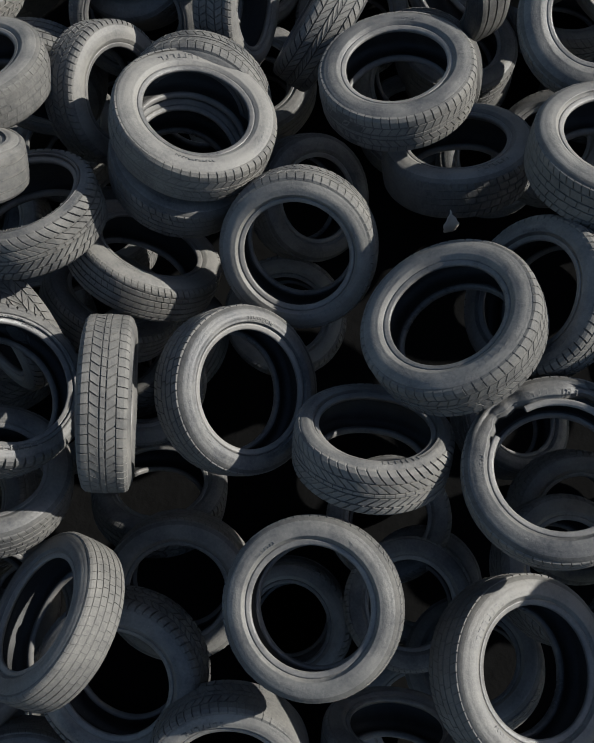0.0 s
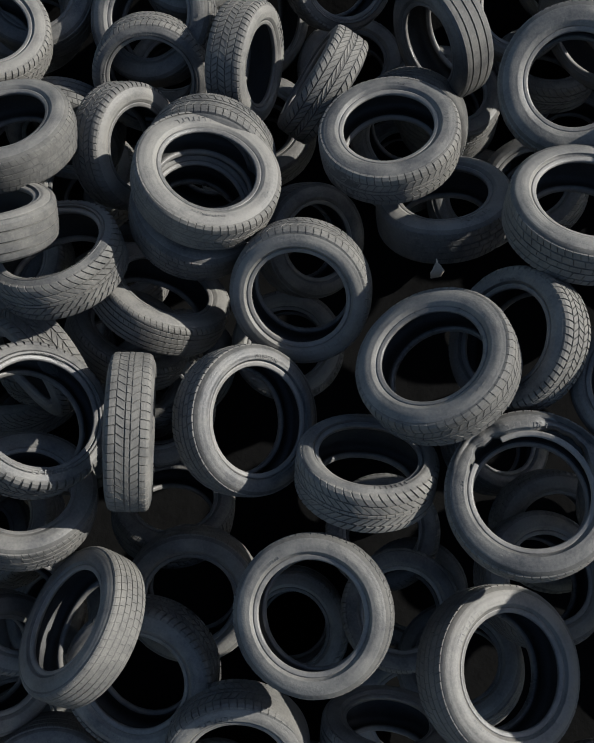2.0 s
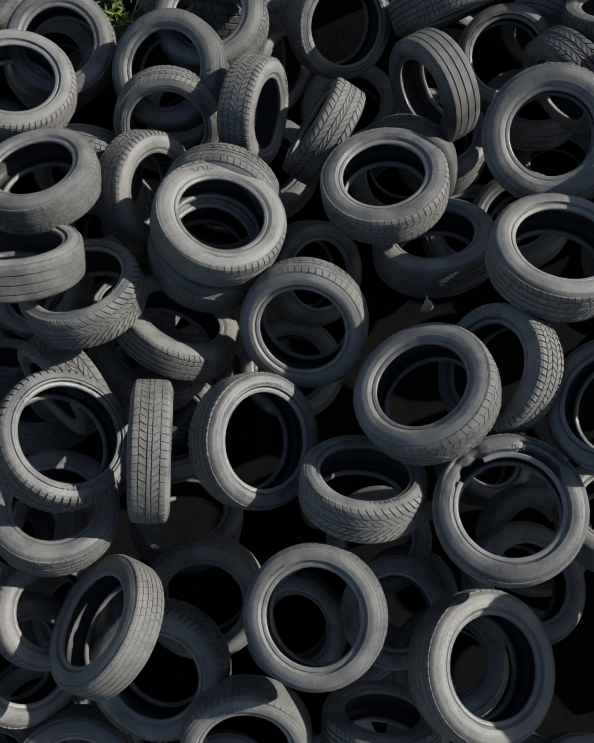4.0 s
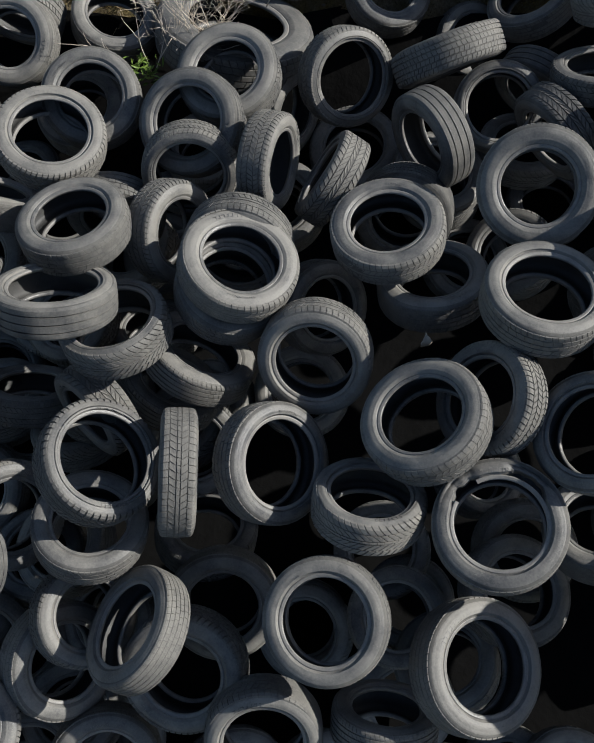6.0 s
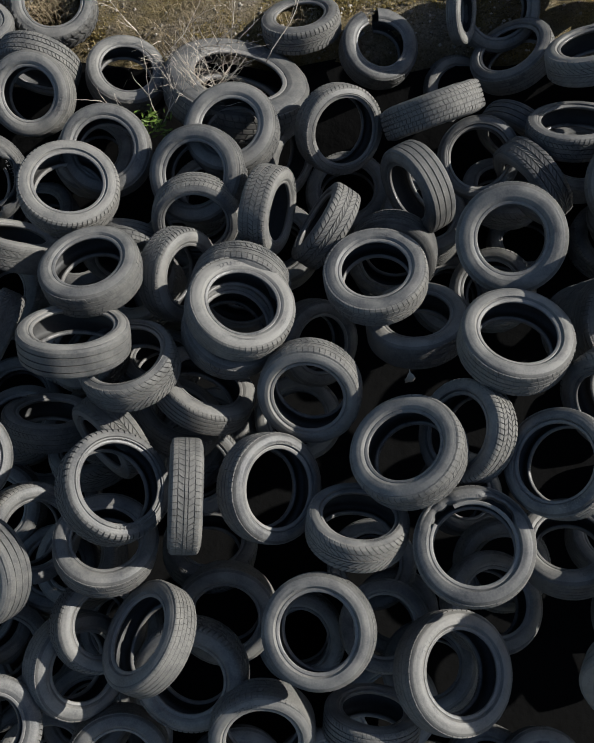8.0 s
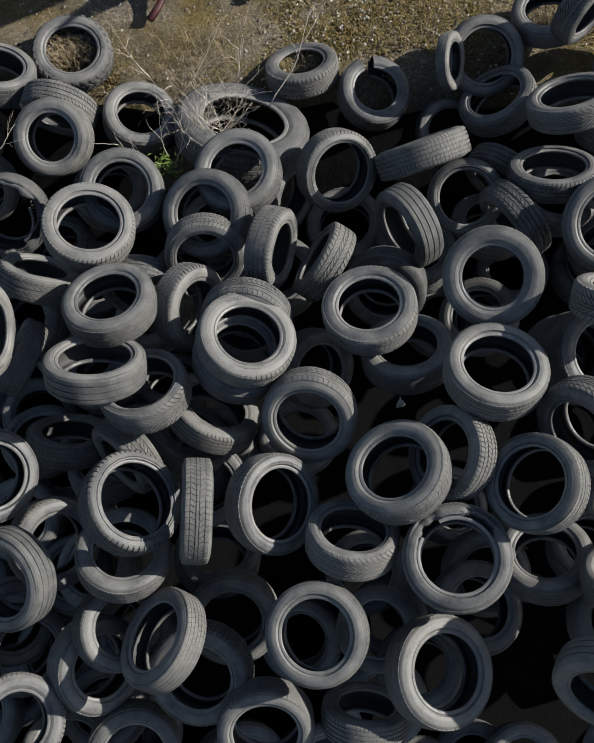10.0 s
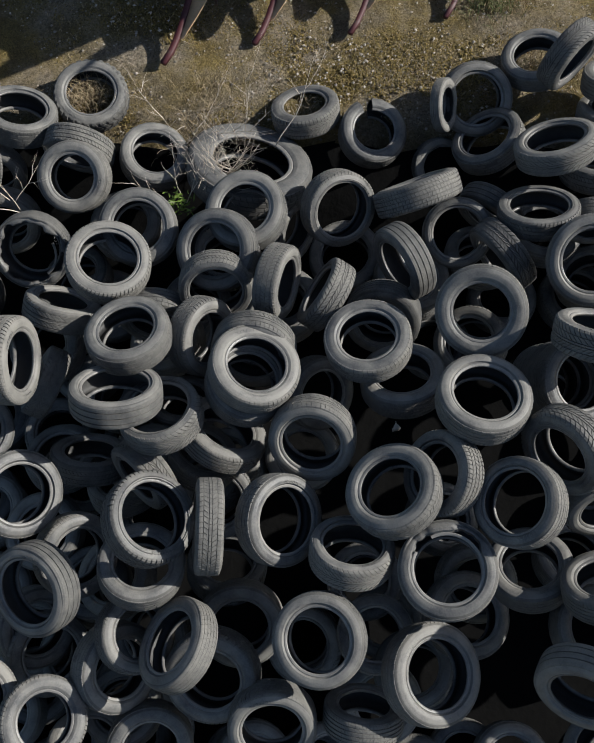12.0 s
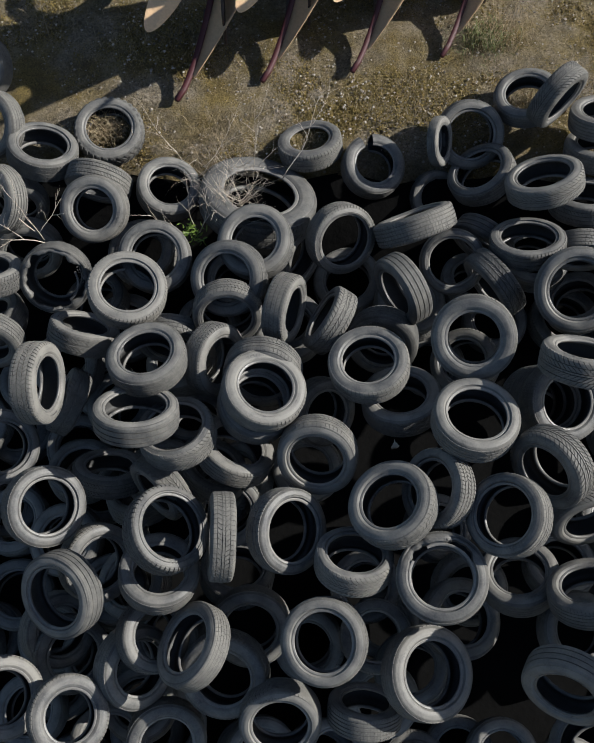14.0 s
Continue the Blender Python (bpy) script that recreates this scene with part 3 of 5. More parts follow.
tyre((-0.507, 0.359, -0.439), (-0.014, -0.429, 0.903), 0.647, 0.209, "worn", 80, "weathered grey tyre, worn smooth tread, leaning half buried", 0.635)
tyre((-1.241, 0.271, -0.156), (0.567, -0.032, 0.823), 0.576, 0.186, "block", 260, "weathered grey tyre, block tread, leaning half buried", 0.635)
tyre((-1.180, 0.704, 0.112), (0.181, 0.299, 0.937), 0.609, 0.200, "worn", 40, "dusty black tyre, worn smooth tread, lying flat half buried", 0.635)
tyre((-1.873, 0.540, 0.204), (-0.417, -0.409, 0.811), 0.642, 0.208, "ribwide", 40, "dusty black tyre, broad ribs, leaning on the heap", 0.682)
tyre((-1.715, 0.817, -0.177), (0.594, -0.236, 0.769), 0.622, 0.201, "rib", 260, "sun-bleached grey tyre, ribbed tread, leaning half buried", 0.635)
tyre((-1.400, 0.045, -0.351), (0.673, -0.188, 0.715), 0.649, 0.209, "worn", 0, "dusty grey tyre, worn smooth tread, leaning half buried", 0.635)
tyre((-2.380, -0.190, -0.260), (0.554, 0.020, 0.832), 0.630, 0.200, "block", 80, "dusty black tyre, block tread, leaning half buried", 0.635)
tyre((-1.843, -0.313, -0.178), (0.426, -0.005, 0.905), 0.606, 0.199, "block", 120, "weathered grey tyre, block tread, leaning on the heap", 0.613)
tyre((-1.611, -0.518, -0.640), (0.109, 0.646, 0.755), 0.610, 0.197, "worn", 0, "weathered grey tyre, worn smooth tread, leaning half buried", 0.635)
tyre((-1.152, -0.491, -0.581), (0.149, -0.374, 0.915), 0.631, 0.203, "worn", 260, "dusty black tyre, worn smooth tread, leaning half buried", 0.635)
tyre((-2.119, 0.337, -0.730), (0.634, -0.179, 0.753), 0.629, 0.203, "worn", 200, "weathered grey tyre, worn smooth tread, leaning half buried", 0.635)
tyre((-2.718, 3.798, 0.290), (-0.537, -0.431, 0.725), 0.600, 0.194, "rib", 80, "sun-bleached grey tyre, ribbed tread, leaning on the heap", 0.635)
tyre((-2.669, 3.965, -0.075), (0.120, -0.907, 0.405), 0.549, 0.177, "worn", 310, "weathered grey tyre, worn smooth tread, standing on edge half buried", 0.635)
tyre((-3.038, 5.200, 0.241), (-0.302, -0.596, 0.744), 0.565, 0.182, "worn", 0, "dusty grey tyre, worn smooth tread, leaning on the heap", 0.635)
tyre((-2.550, 3.571, -0.177), (0.075, -0.882, 0.465), 0.589, 0.190, "worn", 80, "weathered grey tyre, worn smooth tread, standing on edge half buried", 0.635)
# Out of view: tyres added along the flank to shade the heap's right edge.
tyre((2.900, 3.600, 0.250), (0.195, 0.098, 0.976), .62, .2, "rib", 60, "unseen dusty grey tyre added on the outer flank for shade", .635)
tyre((2.950, 3.000, 0.300), (-0.282, 0.188, 0.941), .62, .2, "block", 150, "unseen dusty grey tyre added on the outer flank for shade", .635)
tyre((2.950, 2.300, 0.450), (0.095, -0.286, 0.953), .62, .2, "rib", 0, "unseen dusty grey tyre added on the outer flank for shade", .635)
tyre((2.800, 1.600, 0.350), (0.282, 0.188, 0.941), .62, .2, "rib", 150, "unseen dusty grey tyre added on the outer flank for shade", .635)
tyre((2.900, 0.900, 0.400), (-0.195, 0.098, 0.976), .62, .2, "rib", 60, "unseen dusty grey tyre added on the outer flank for shade", .635)
tyre((2.750, 0.200, 0.350), (0.238, -0.190, 0.952), .62, .2, "block", 150, "unseen dusty grey tyre added on the outer flank for shade", .635)
tyre((2.600, -0.500, 0.300), (0.095, 0.286, 0.953), .62, .2, "rib", 150, "unseen dusty grey tyre added on the outer flank for shade", .635)
tyre((3.400, 3.300, 0.100), (0.287, 0.000, 0.958), .62, .2, "block", 150, "unseen dusty grey tyre added on the outer flank for shade", .635)
tyre((3.450, 2.600, 0.100), (0.188, 0.282, 0.941), .62, .2, "rib", 240, "unseen dusty grey tyre added on the outer flank for shade", .635)
tyre((3.400, 1.900, 0.050), (0.286, -0.095, 0.953), .62, .2, "block", 240, "unseen dusty grey tyre added on the outer flank for shade", .635)
tyre((3.400, 1.200, 0.050), (0.098, 0.195, 0.976), .62, .2, "rib", 240, "unseen dusty grey tyre added on the outer flank for shade", .635)
tyre((3.400, 0.500, 0.000), (0.241, 0.097, 0.966), .62, .2, "worn", 240, "unseen dusty grey tyre added on the outer flank for shade", .635)
tyre((3.200, -0.200, 0.000), (0.192, -0.192, 0.962), .62, .2, "worn", 60, "unseen dusty grey tyre added on the outer flank for shade", .635)
# Unseen stacks, placed where their shadow falls on the lower right tyres.
tyre((2.600, 0.300, 0.560), (0.050, -0.040, 0.990), .63, .2, "block", 40, "unseen dusty grey tyre stacked high on the flank to cast shadow", .635)
tyre((2.560, 0.360, 0.760), (-0.060, 0.030, 0.990), .63, .2, "rib", 120, "unseen dusty grey tyre stacked high on the flank to cast shadow", .635)
tyre((2.530, 0.330, 0.960), (0.030, 0.050, 0.990), .63, .2, "worn", 200, "unseen dusty grey tyre stacked high on the flank to cast shadow", .635)
tyre((2.570, 0.380, 1.160), (-0.080, -0.030, 0.990), .63, .2, "block", 310, "unseen dusty grey tyre stacked high on the flank to cast shadow", .635)
tyre((2.620, -0.300, 0.520), (0.060, 0.050, 0.990), .63, .2, "rib", 10, "unseen dusty grey tyre stacked high on the flank to cast shadow", .635)
tyre((2.580, -0.260, 0.720), (-0.040, 0.020, 0.990), .63, .2, "worn", 90, "unseen dusty grey tyre stacked high on the flank to cast shadow", .635)
tyre((3.106, 0.021, -1.276), (0.093, -0.155, 0.983), 0.630, 0.201, "rib", 150, "dark car tyre lying deep inside the heap", .635, marked=False)
tyre((-2.864, 1.446, -1.299), (-0.030, -0.001, 1.000), 0.604, 0.181, "worn", 240, "dark car tyre lying deep inside the heap", .635, marked=False)
tyre((2.319, -0.862, -1.331), (0.039, 0.037, 0.999), 0.643, 0.185, "block", 150, "dark car tyre lying deep inside the heap", .635, marked=False)
tyre((-2.860, 0.293, -1.301), (-0.065, -0.011, 0.998), 0.615, 0.199, "worn", 0, "dark car tyre lying deep inside the heap", .635, marked=False)
tyre((-1.973, -0.775, -1.272), (-0.147, -0.191, 0.970), 0.617, 0.208, "vee", 150, "dark car tyre lying deep inside the heap", .635, marked=False)
tyre((3.417, 1.071, -1.252), (0.097, 0.154, 0.983), 0.631, 0.210, "worn", 240, "dark car tyre lying deep inside the heap", .635, marked=False)
tyre((0.259, -0.873, -1.316), (-0.010, -0.071, 0.997), 0.635, 0.206, "block", 60, "dark car tyre lying deep inside the heap", .635, marked=False)
tyre((-0.535, -0.651, -1.318), (0.062, 0.022, 0.998), 0.598, 0.199, "rib", 60, "dark car tyre lying deep inside the heap", .635, marked=False)
tyre((-3.087, -0.951, -1.309), (0.110, 0.044, 0.993), 0.639, 0.198, "worn", 240, "dark car tyre lying deep inside the heap", .635, marked=False)
tyre((3.155, -1.159, -1.329), (0.057, 0.071, 0.996), 0.619, 0.183, "worn", 240, "dark car tyre lying deep inside the heap", .635, marked=False)
tyre((-2.813, 2.179, -1.281), (-0.039, -0.019, 0.999), 0.599, 0.185, "vee", 150, "dark car tyre lying deep inside the heap", .635, marked=False)
tyre((0.872, -0.733, -1.327), (-0.004, 0.006, 1.000), 0.590, 0.213, "block", 240, "dark car tyre lying deep inside the heap", .635, marked=False)
tyre((-2.827, 1.452, -1.293), (-0.049, -0.001, 0.999), 0.600, 0.184, "worn", 0, "dark car tyre lying deep inside the heap", .635, marked=False)
tyre((-2.184, 1.792, -1.259), (-0.129, -0.098, 0.987), 0.600, 0.185, "worn", 0, "dark car tyre lying deep inside the heap", .635, marked=False)
tyre((3.597, -0.275, -1.306), (0.089, -0.001, 0.996), 0.597, 0.200, "vee", 60, "dark car tyre lying deep inside the heap", .635, marked=False)
tyre((3.047, 1.821, -1.289), (-0.028, 0.015, 1.000), 0.650, 0.186, "vee", 240, "dark car tyre lying deep inside the heap", .635, marked=False)
tyre((1.548, -1.121, -1.335), (-0.046, -0.011, 0.999), 0.648, 0.189, "worn", 240, "dark car tyre lying deep inside the heap", .635, marked=False)
tyre((-0.838, -1.162, -1.333), (0.005, 0.008, 1.000), 0.596, 0.214, "worn", 60, "dark car tyre lying deep inside the heap", .635, marked=False)
tyre((1.249, -0.616, -1.314), (-0.085, -0.018, 0.996), 0.595, 0.196, "worn", 240, "dark car tyre lying deep inside the heap", .635, marked=False)
tyre((-2.459, -0.715, -1.324), (-0.003, -0.016, 1.000), 0.630, 0.214, "block", 240, "dark car tyre lying deep inside the heap", .635, marked=False)
tyre((-2.783, 2.159, -1.289), (0.000, 0.001, 1.000), 0.612, 0.190, "worn", 240, "dark car tyre lying deep inside the heap", .635, marked=False)
tyre((2.921, -0.548, -1.300), (0.025, -0.101, 0.995), 0.647, 0.209, "block", 240, "dark car tyre lying deep inside the heap", .635, marked=False)
tyre((-0.037, 0.275, -1.288), (-0.051, 0.060, 0.997), 0.615, 0.219, "worn", 240, "dark car tyre lying deep inside the heap", .635, marked=False)
tyre((3.258, 2.460, -1.195), (-0.095, -0.180, 0.979), 0.617, 0.209, "worn", 150, "dark car tyre lying deep inside the heap", .635, marked=False)
tyre((2.812, 1.220, -1.260), (0.111, 0.097, 0.989), 0.638, 0.206, "vee", 0, "dark car tyre lying deep inside the heap", .635, marked=False)
tyre((-1.500, -1.083, -1.308), (0.047, 0.137, 0.989), 0.604, 0.196, "worn", 0, "dark car tyre lying deep inside the heap", .635, marked=False)
tyre((-2.201, -0.100, -1.284), (0.024, 0.131, 0.991), 0.612, 0.214, "worn", 150, "dark car tyre lying deep inside the heap", .635, marked=False)
tyre((0.657, 3.023, -0.922), (-0.035, -0.195, 0.980), 0.596, 0.198, "worn", 0, "dark car tyre lying deep inside the heap", .635, marked=False)
tyre((2.786, 0.593, -1.307), (-0.011, -0.003, 1.000), 0.625, 0.204, "vee", 150, "dark car tyre lying deep inside the heap", .635, marked=False)
tyre((1.727, -0.936, -1.337), (-0.001, 0.003, 1.000), 0.639, 0.201, "block", 0, "dark car tyre lying deep inside the heap", .635, marked=False)
tyre((-1.415, -0.468, -1.285), (0.107, -0.133, 0.985), 0.627, 0.205, "rib", 0, "dark car tyre lying deep inside the heap", .635, marked=False)
tyre((-3.041, -0.322, -1.301), (-0.021, -0.115, 0.993), 0.614, 0.197, "vee", 150, "dark car tyre lying deep inside the heap", .635, marked=False)
tyre((3.380, 4.121, -0.100), (-0.085, -0.182, 0.980), 0.634, 0.187, "rib", 150, "dark car tyre lying deep inside the heap", .635, marked=False)
tyre((3.599, -0.774, -1.305), (0.090, 0.043, 0.995), 0.611, 0.213, "worn", 240, "dark car tyre lying deep inside the heap", .635, marked=False)
tyre((0.074, -0.676, -1.297), (-0.057, -0.107, 0.993), 0.635, 0.212, "worn", 0, "dark car tyre lying deep inside the heap", .635, marked=False)
tyre((2.582, -1.077, -1.331), (-0.014, 0.002, 1.000), 0.604, 0.214, "rib", 150, "dark car tyre lying deep inside the heap", .635, marked=False)
tyre((0.919, -1.194, -1.322), (0.059, -0.010, 0.998), 0.603, 0.213, "block", 240, "dark car tyre lying deep inside the heap", .635, marked=False)
tyre((-1.042, 2.840, -0.991), (-0.185, -0.150, 0.971), 0.618, 0.220, "worn", 0, "dark car tyre lying deep inside the heap", .635, marked=False)
tyre((-2.820, -0.988, -1.318), (-0.028, 0.049, 0.998), 0.637, 0.214, "worn", 150, "dark car tyre lying deep inside the heap", .635, marked=False)
tyre((-0.906, -1.093, -1.071), (-0.199, 0.022, 0.980), 0.632, 0.219, "vee", 60, "dark car tyre lying deep inside the heap", .635, marked=False)
tyre((-0.239, 3.073, -0.704), (-0.080, -0.029, 0.996), 0.603, 0.219, "worn", 240, "dark car tyre lying deep inside the heap", .635, marked=False)
tyre((3.428, 3.028, -0.699), (0.179, -0.129, 0.975), 0.604, 0.206, "vee", 60, "dark car tyre lying deep inside the heap", .635, marked=False)
tyre((-2.982, 0.189, -1.087), (-0.063, -0.062, 0.996), 0.642, 0.198, "block", 0, "dark car tyre lying deep inside the heap", .635, marked=False)
tyre((-0.976, 3.055, -0.728), (0.073, -0.002, 0.997), 0.597, 0.193, "rib", 0, "dark car tyre lying deep inside the heap", .635, marked=False)
tyre((-2.674, 1.276, -1.053), (-0.157, 0.065, 0.985), 0.629, 0.187, "worn", 0, "dark car tyre lying deep inside the heap", .635, marked=False)
tyre((-2.148, 1.961, -1.032), (0.189, -0.121, 0.975), 0.618, 0.180, "block", 0, "dark car tyre lying deep inside the heap", .635, marked=False)
tyre((-2.574, 0.637, -1.079), (0.067, 0.053, 0.996), 0.627, 0.202, "worn", 150, "dark car tyre lying deep inside the heap", .635, marked=False)
tyre((0.750, -0.880, -1.123), (-0.031, -0.040, 0.999), 0.640, 0.183, "worn", 0, "dark car tyre lying deep inside the heap", .635, marked=False)
tyre((1.463, 3.404, -0.474), (0.017, 0.233, 0.972), 0.615, 0.194, "vee", 60, "dark car tyre lying deep inside the heap", .635, marked=False)
tyre((1.511, -1.111, -1.127), (0.001, -0.004, 1.000), 0.630, 0.208, "worn", 240, "dark car tyre lying deep inside the heap", .635, marked=False)
tyre((3.343, -0.121, -1.097), (0.099, 0.011, 0.995), 0.603, 0.187, "worn", 240, "dark car tyre lying deep inside the heap", .635, marked=False)
tyre((-0.026, 0.228, -1.063), (-0.161, -0.072, 0.984), 0.607, 0.204, "vee", 150, "dark car tyre lying deep inside the heap", .635, marked=False)
tyre((-2.804, -0.801, -1.122), (0.045, 0.016, 0.999), 0.632, 0.183, "block", 240, "dark car tyre lying deep inside the heap", .635, marked=False)
tyre((3.334, -0.929, -1.083), (0.157, 0.119, 0.980), 0.621, 0.193, "worn", 150, "dark car tyre lying deep inside the heap", .635, marked=False)
tyre((-3.103, 2.178, -1.035), (-0.125, -0.093, 0.988), 0.610, 0.202, "rib", 150, "dark car tyre lying deep inside the heap", .635, marked=False)
tyre((-3.157, 3.345, -0.547), (-0.035, 0.129, 0.991), 0.633, 0.197, "worn", 150, "dark car tyre lying deep inside the heap", .635, marked=False)
tyre((-2.642, 2.572, -0.973), (0.080, 0.021, 0.997), 0.592, 0.183, "vee", 0, "dark car tyre lying deep inside the heap", .635, marked=False)
tyre((3.134, 3.501, -0.408), (0.043, 0.115, 0.992), 0.619, 0.207, "vee", 240, "dark car tyre lying deep inside the heap", .635, marked=False)
tyre((2.743, 0.613, -1.053), (0.051, 0.180, 0.982), 0.617, 0.204, "worn", 150, "dark car tyre lying deep inside the heap", .635, marked=False)
tyre((0.631, 0.412, -1.080), (-0.075, 0.014, 0.997), 0.598, 0.213, "block", 60, "dark car tyre lying deep inside the heap", .635, marked=False)
tyre((-1.839, 0.139, -1.096), (0.043, -0.008, 0.999), 0.644, 0.204, "block", 60, "dark car tyre lying deep inside the heap", .635, marked=False)
tyre((-0.430, -0.630, -1.089), (0.152, -0.080, 0.985), 0.609, 0.184, "worn", 60, "dark car tyre lying deep inside the heap", .635, marked=False)
tyre((1.679, 3.108, -0.714), (-0.039, 0.021, 0.999), 0.604, 0.182, "vee", 240, "dark car tyre lying deep inside the heap", .635, marked=False)
tyre((-0.213, -1.199, -1.138), (-0.003, -0.016, 1.000), 0.595, 0.183, "worn", 240, "dark car tyre lying deep inside the heap", .635, marked=False)
tyre((2.131, -0.783, -1.130), (-0.001, -0.001, 1.000), 0.625, 0.190, "worn", 60, "dark car tyre lying deep inside the heap", .635, marked=False)
tyre((-1.642, -1.114, -1.089), (-0.040, -0.208, 0.977), 0.596, 0.185, "worn", 240, "dark car tyre lying deep inside the heap", .635, marked=False)
tyre((2.870, 2.120, -1.038), (0.120, 0.050, 0.991), 0.637, 0.207, "vee", 150, "dark car tyre lying deep inside the heap", .635, marked=False)
tyre((0.306, 3.407, -0.493), (-0.070, -0.109, 0.992), 0.634, 0.198, "block", 60, "dark car tyre lying deep inside the heap", .635, marked=False)
tyre((-3.167, 1.592, -1.084), (0.008, -0.033, 0.999), 0.644, 0.184, "vee", 60, "dark car tyre lying deep inside the heap", .635, marked=False)
tyre((3.282, 1.452, -1.042), (-0.055, -0.133, 0.990), 0.605, 0.220, "worn", 60, "dark car tyre lying deep inside the heap", .635, marked=False)
tyre((-3.195, -0.081, -1.081), (0.133, 0.053, 0.990), 0.640, 0.191, "block", 240, "dark car tyre lying deep inside the heap", .635, marked=False)
tyre((-3.200, -0.756, -1.110), (-0.000, -0.052, 0.999), 0.644, 0.204, "block", 150, "dark car tyre lying deep inside the heap", .635, marked=False)
tyre((3.081, 4.199, 0.131), (0.025, -0.057, 0.998), 0.646, 0.214, "rib", 240, "dark car tyre lying deep inside the heap", .635, marked=False)
tyre((2.765, 3.763, -0.184), (-0.015, 0.065, 0.998), 0.616, 0.220, "block", 60, "dark car tyre lying deep inside the heap", .635, marked=False)
tyre((-1.457, 1.931, -1.036), (-0.004, -0.176, 0.984), 0.607, 0.199, "vee", 0, "dark car tyre lying deep inside the heap", .635, marked=False)
tyre((-2.223, 0.289, -1.085), (0.054, -0.006, 0.999), 0.640, 0.217, "worn", 150, "dark car tyre lying deep inside the heap", .635, marked=False)
tyre((-1.736, 3.037, -0.733), (0.012, -0.096, 0.995), 0.638, 0.188, "rib", 0, "dark car tyre lying deep inside the heap", .635, marked=False)
tyre((1.580, -0.629, -1.123), (0.008, 0.017, 1.000), 0.603, 0.191, "worn", 240, "dark car tyre lying deep inside the heap", .635, marked=False)
tyre((2.323, 3.121, -0.699), (0.001, -0.002, 1.000), 0.642, 0.219, "block", 150, "dark car tyre lying deep inside the heap", .635, marked=False)
tyre((-1.203, -0.419, -1.069), (0.170, 0.018, 0.985), 0.628, 0.214, "vee", 150, "dark car tyre lying deep inside the heap", .635, marked=False)
tyre((2.878, -0.520, -1.112), (-0.053, 0.051, 0.997), 0.605, 0.183, "rib", 0, "dark car tyre lying deep inside the heap", .635, marked=False)
tyre((0.607, -1.189, -1.125), (-0.004, -0.052, 0.999), 0.610, 0.191, "worn", 0, "dark car tyre lying deep inside the heap", .635, marked=False)
tyre((-2.210, -1.084, -1.093), (0.051, -0.186, 0.981), 0.602, 0.184, "worn", 60, "dark car tyre lying deep inside the heap", .635, marked=False)
tyre((1.099, 2.732, -0.850), (0.032, -0.231, 0.973), 0.614, 0.194, "worn", 150, "dark car tyre lying deep inside the heap", .635, marked=False)
tyre((1.983, 3.572, -0.340), (-0.015, 0.178, 0.984), 0.648, 0.185, "worn", 240, "dark car tyre lying deep inside the heap", .635, marked=False)
tyre((2.740, -1.164, -1.081), (-0.235, 0.036, 0.971), 0.601, 0.188, "worn", 0, "dark car tyre lying deep inside the heap", .635, marked=False)
tyre((-1.947, 2.519, -0.970), (-0.153, -0.116, 0.981), 0.599, 0.188, "vee", 0, "dark car tyre lying deep inside the heap", .635, marked=False)
tyre((-2.994, 3.113, -0.686), (0.088, 0.083, 0.993), 0.634, 0.194, "rib", 150, "dark car tyre lying deep inside the heap", .635, marked=False)
tyre((-2.006, 3.228, -0.593), (-0.194, 0.134, 0.972), 0.593, 0.215, "worn", 240, "dark car tyre lying deep inside the heap", .635, marked=False)
tyre((-1.565, 3.609, -0.326), (-0.082, -0.072, 0.994), 0.618, 0.187, "worn", 0, "dark car tyre lying deep inside the heap", .635, marked=False)
tyre((3.588, 0.951, -1.067), (0.083, 0.083, 0.993), 0.638, 0.198, "block", 240, "dark car tyre lying deep inside the heap", .635, marked=False)
tyre((-0.717, 3.409, -0.506), (-0.083, 0.037, 0.996), 0.604, 0.191, "block", 60, "dark car tyre lying deep inside the heap", .635, marked=False)
tyre((-2.375, -0.306, -1.095), (-0.060, -0.021, 0.998), 0.610, 0.215, "worn", 0, "dark car tyre lying deep inside the heap", .635, marked=False)
tyre((3.519, 2.745, -0.884), (0.034, 0.052, 0.998), 0.622, 0.197, "worn", 240, "dark car tyre lying deep inside the heap", .635, marked=False)
tyre((2.704, 1.337, -1.070), (0.044, 0.104, 0.994), 0.618, 0.182, "vee", 0, "dark car tyre lying deep inside the heap", .635, marked=False)
tyre((-1.908, 1.555, -1.079), (0.000, -0.003, 1.000), 0.596, 0.211, "block", 60, "dark car tyre lying deep inside the heap", .635, marked=False)
tyre((-3.154, 0.806, -1.045), (0.232, 0.051, 0.971), 0.607, 0.191, "worn", 150, "dark car tyre lying deep inside the heap", .635, marked=False)
tyre((-3.182, 3.560, -0.335), (-0.215, -0.005, 0.977), 0.600, 0.207, "block", 0, "dark car tyre lying deep inside the heap", .635, marked=False)
tyre((0.576, -0.195, -1.077), (0.101, -0.134, 0.986), 0.648, 0.189, "vee", 240, "dark car tyre lying deep inside the heap", .635, marked=False)
tyre((-1.466, 1.909, -1.029), (-0.135, -0.165, 0.977), 0.597, 0.198, "rib", 150, "dark car tyre lying deep inside the heap", .635, marked=False)
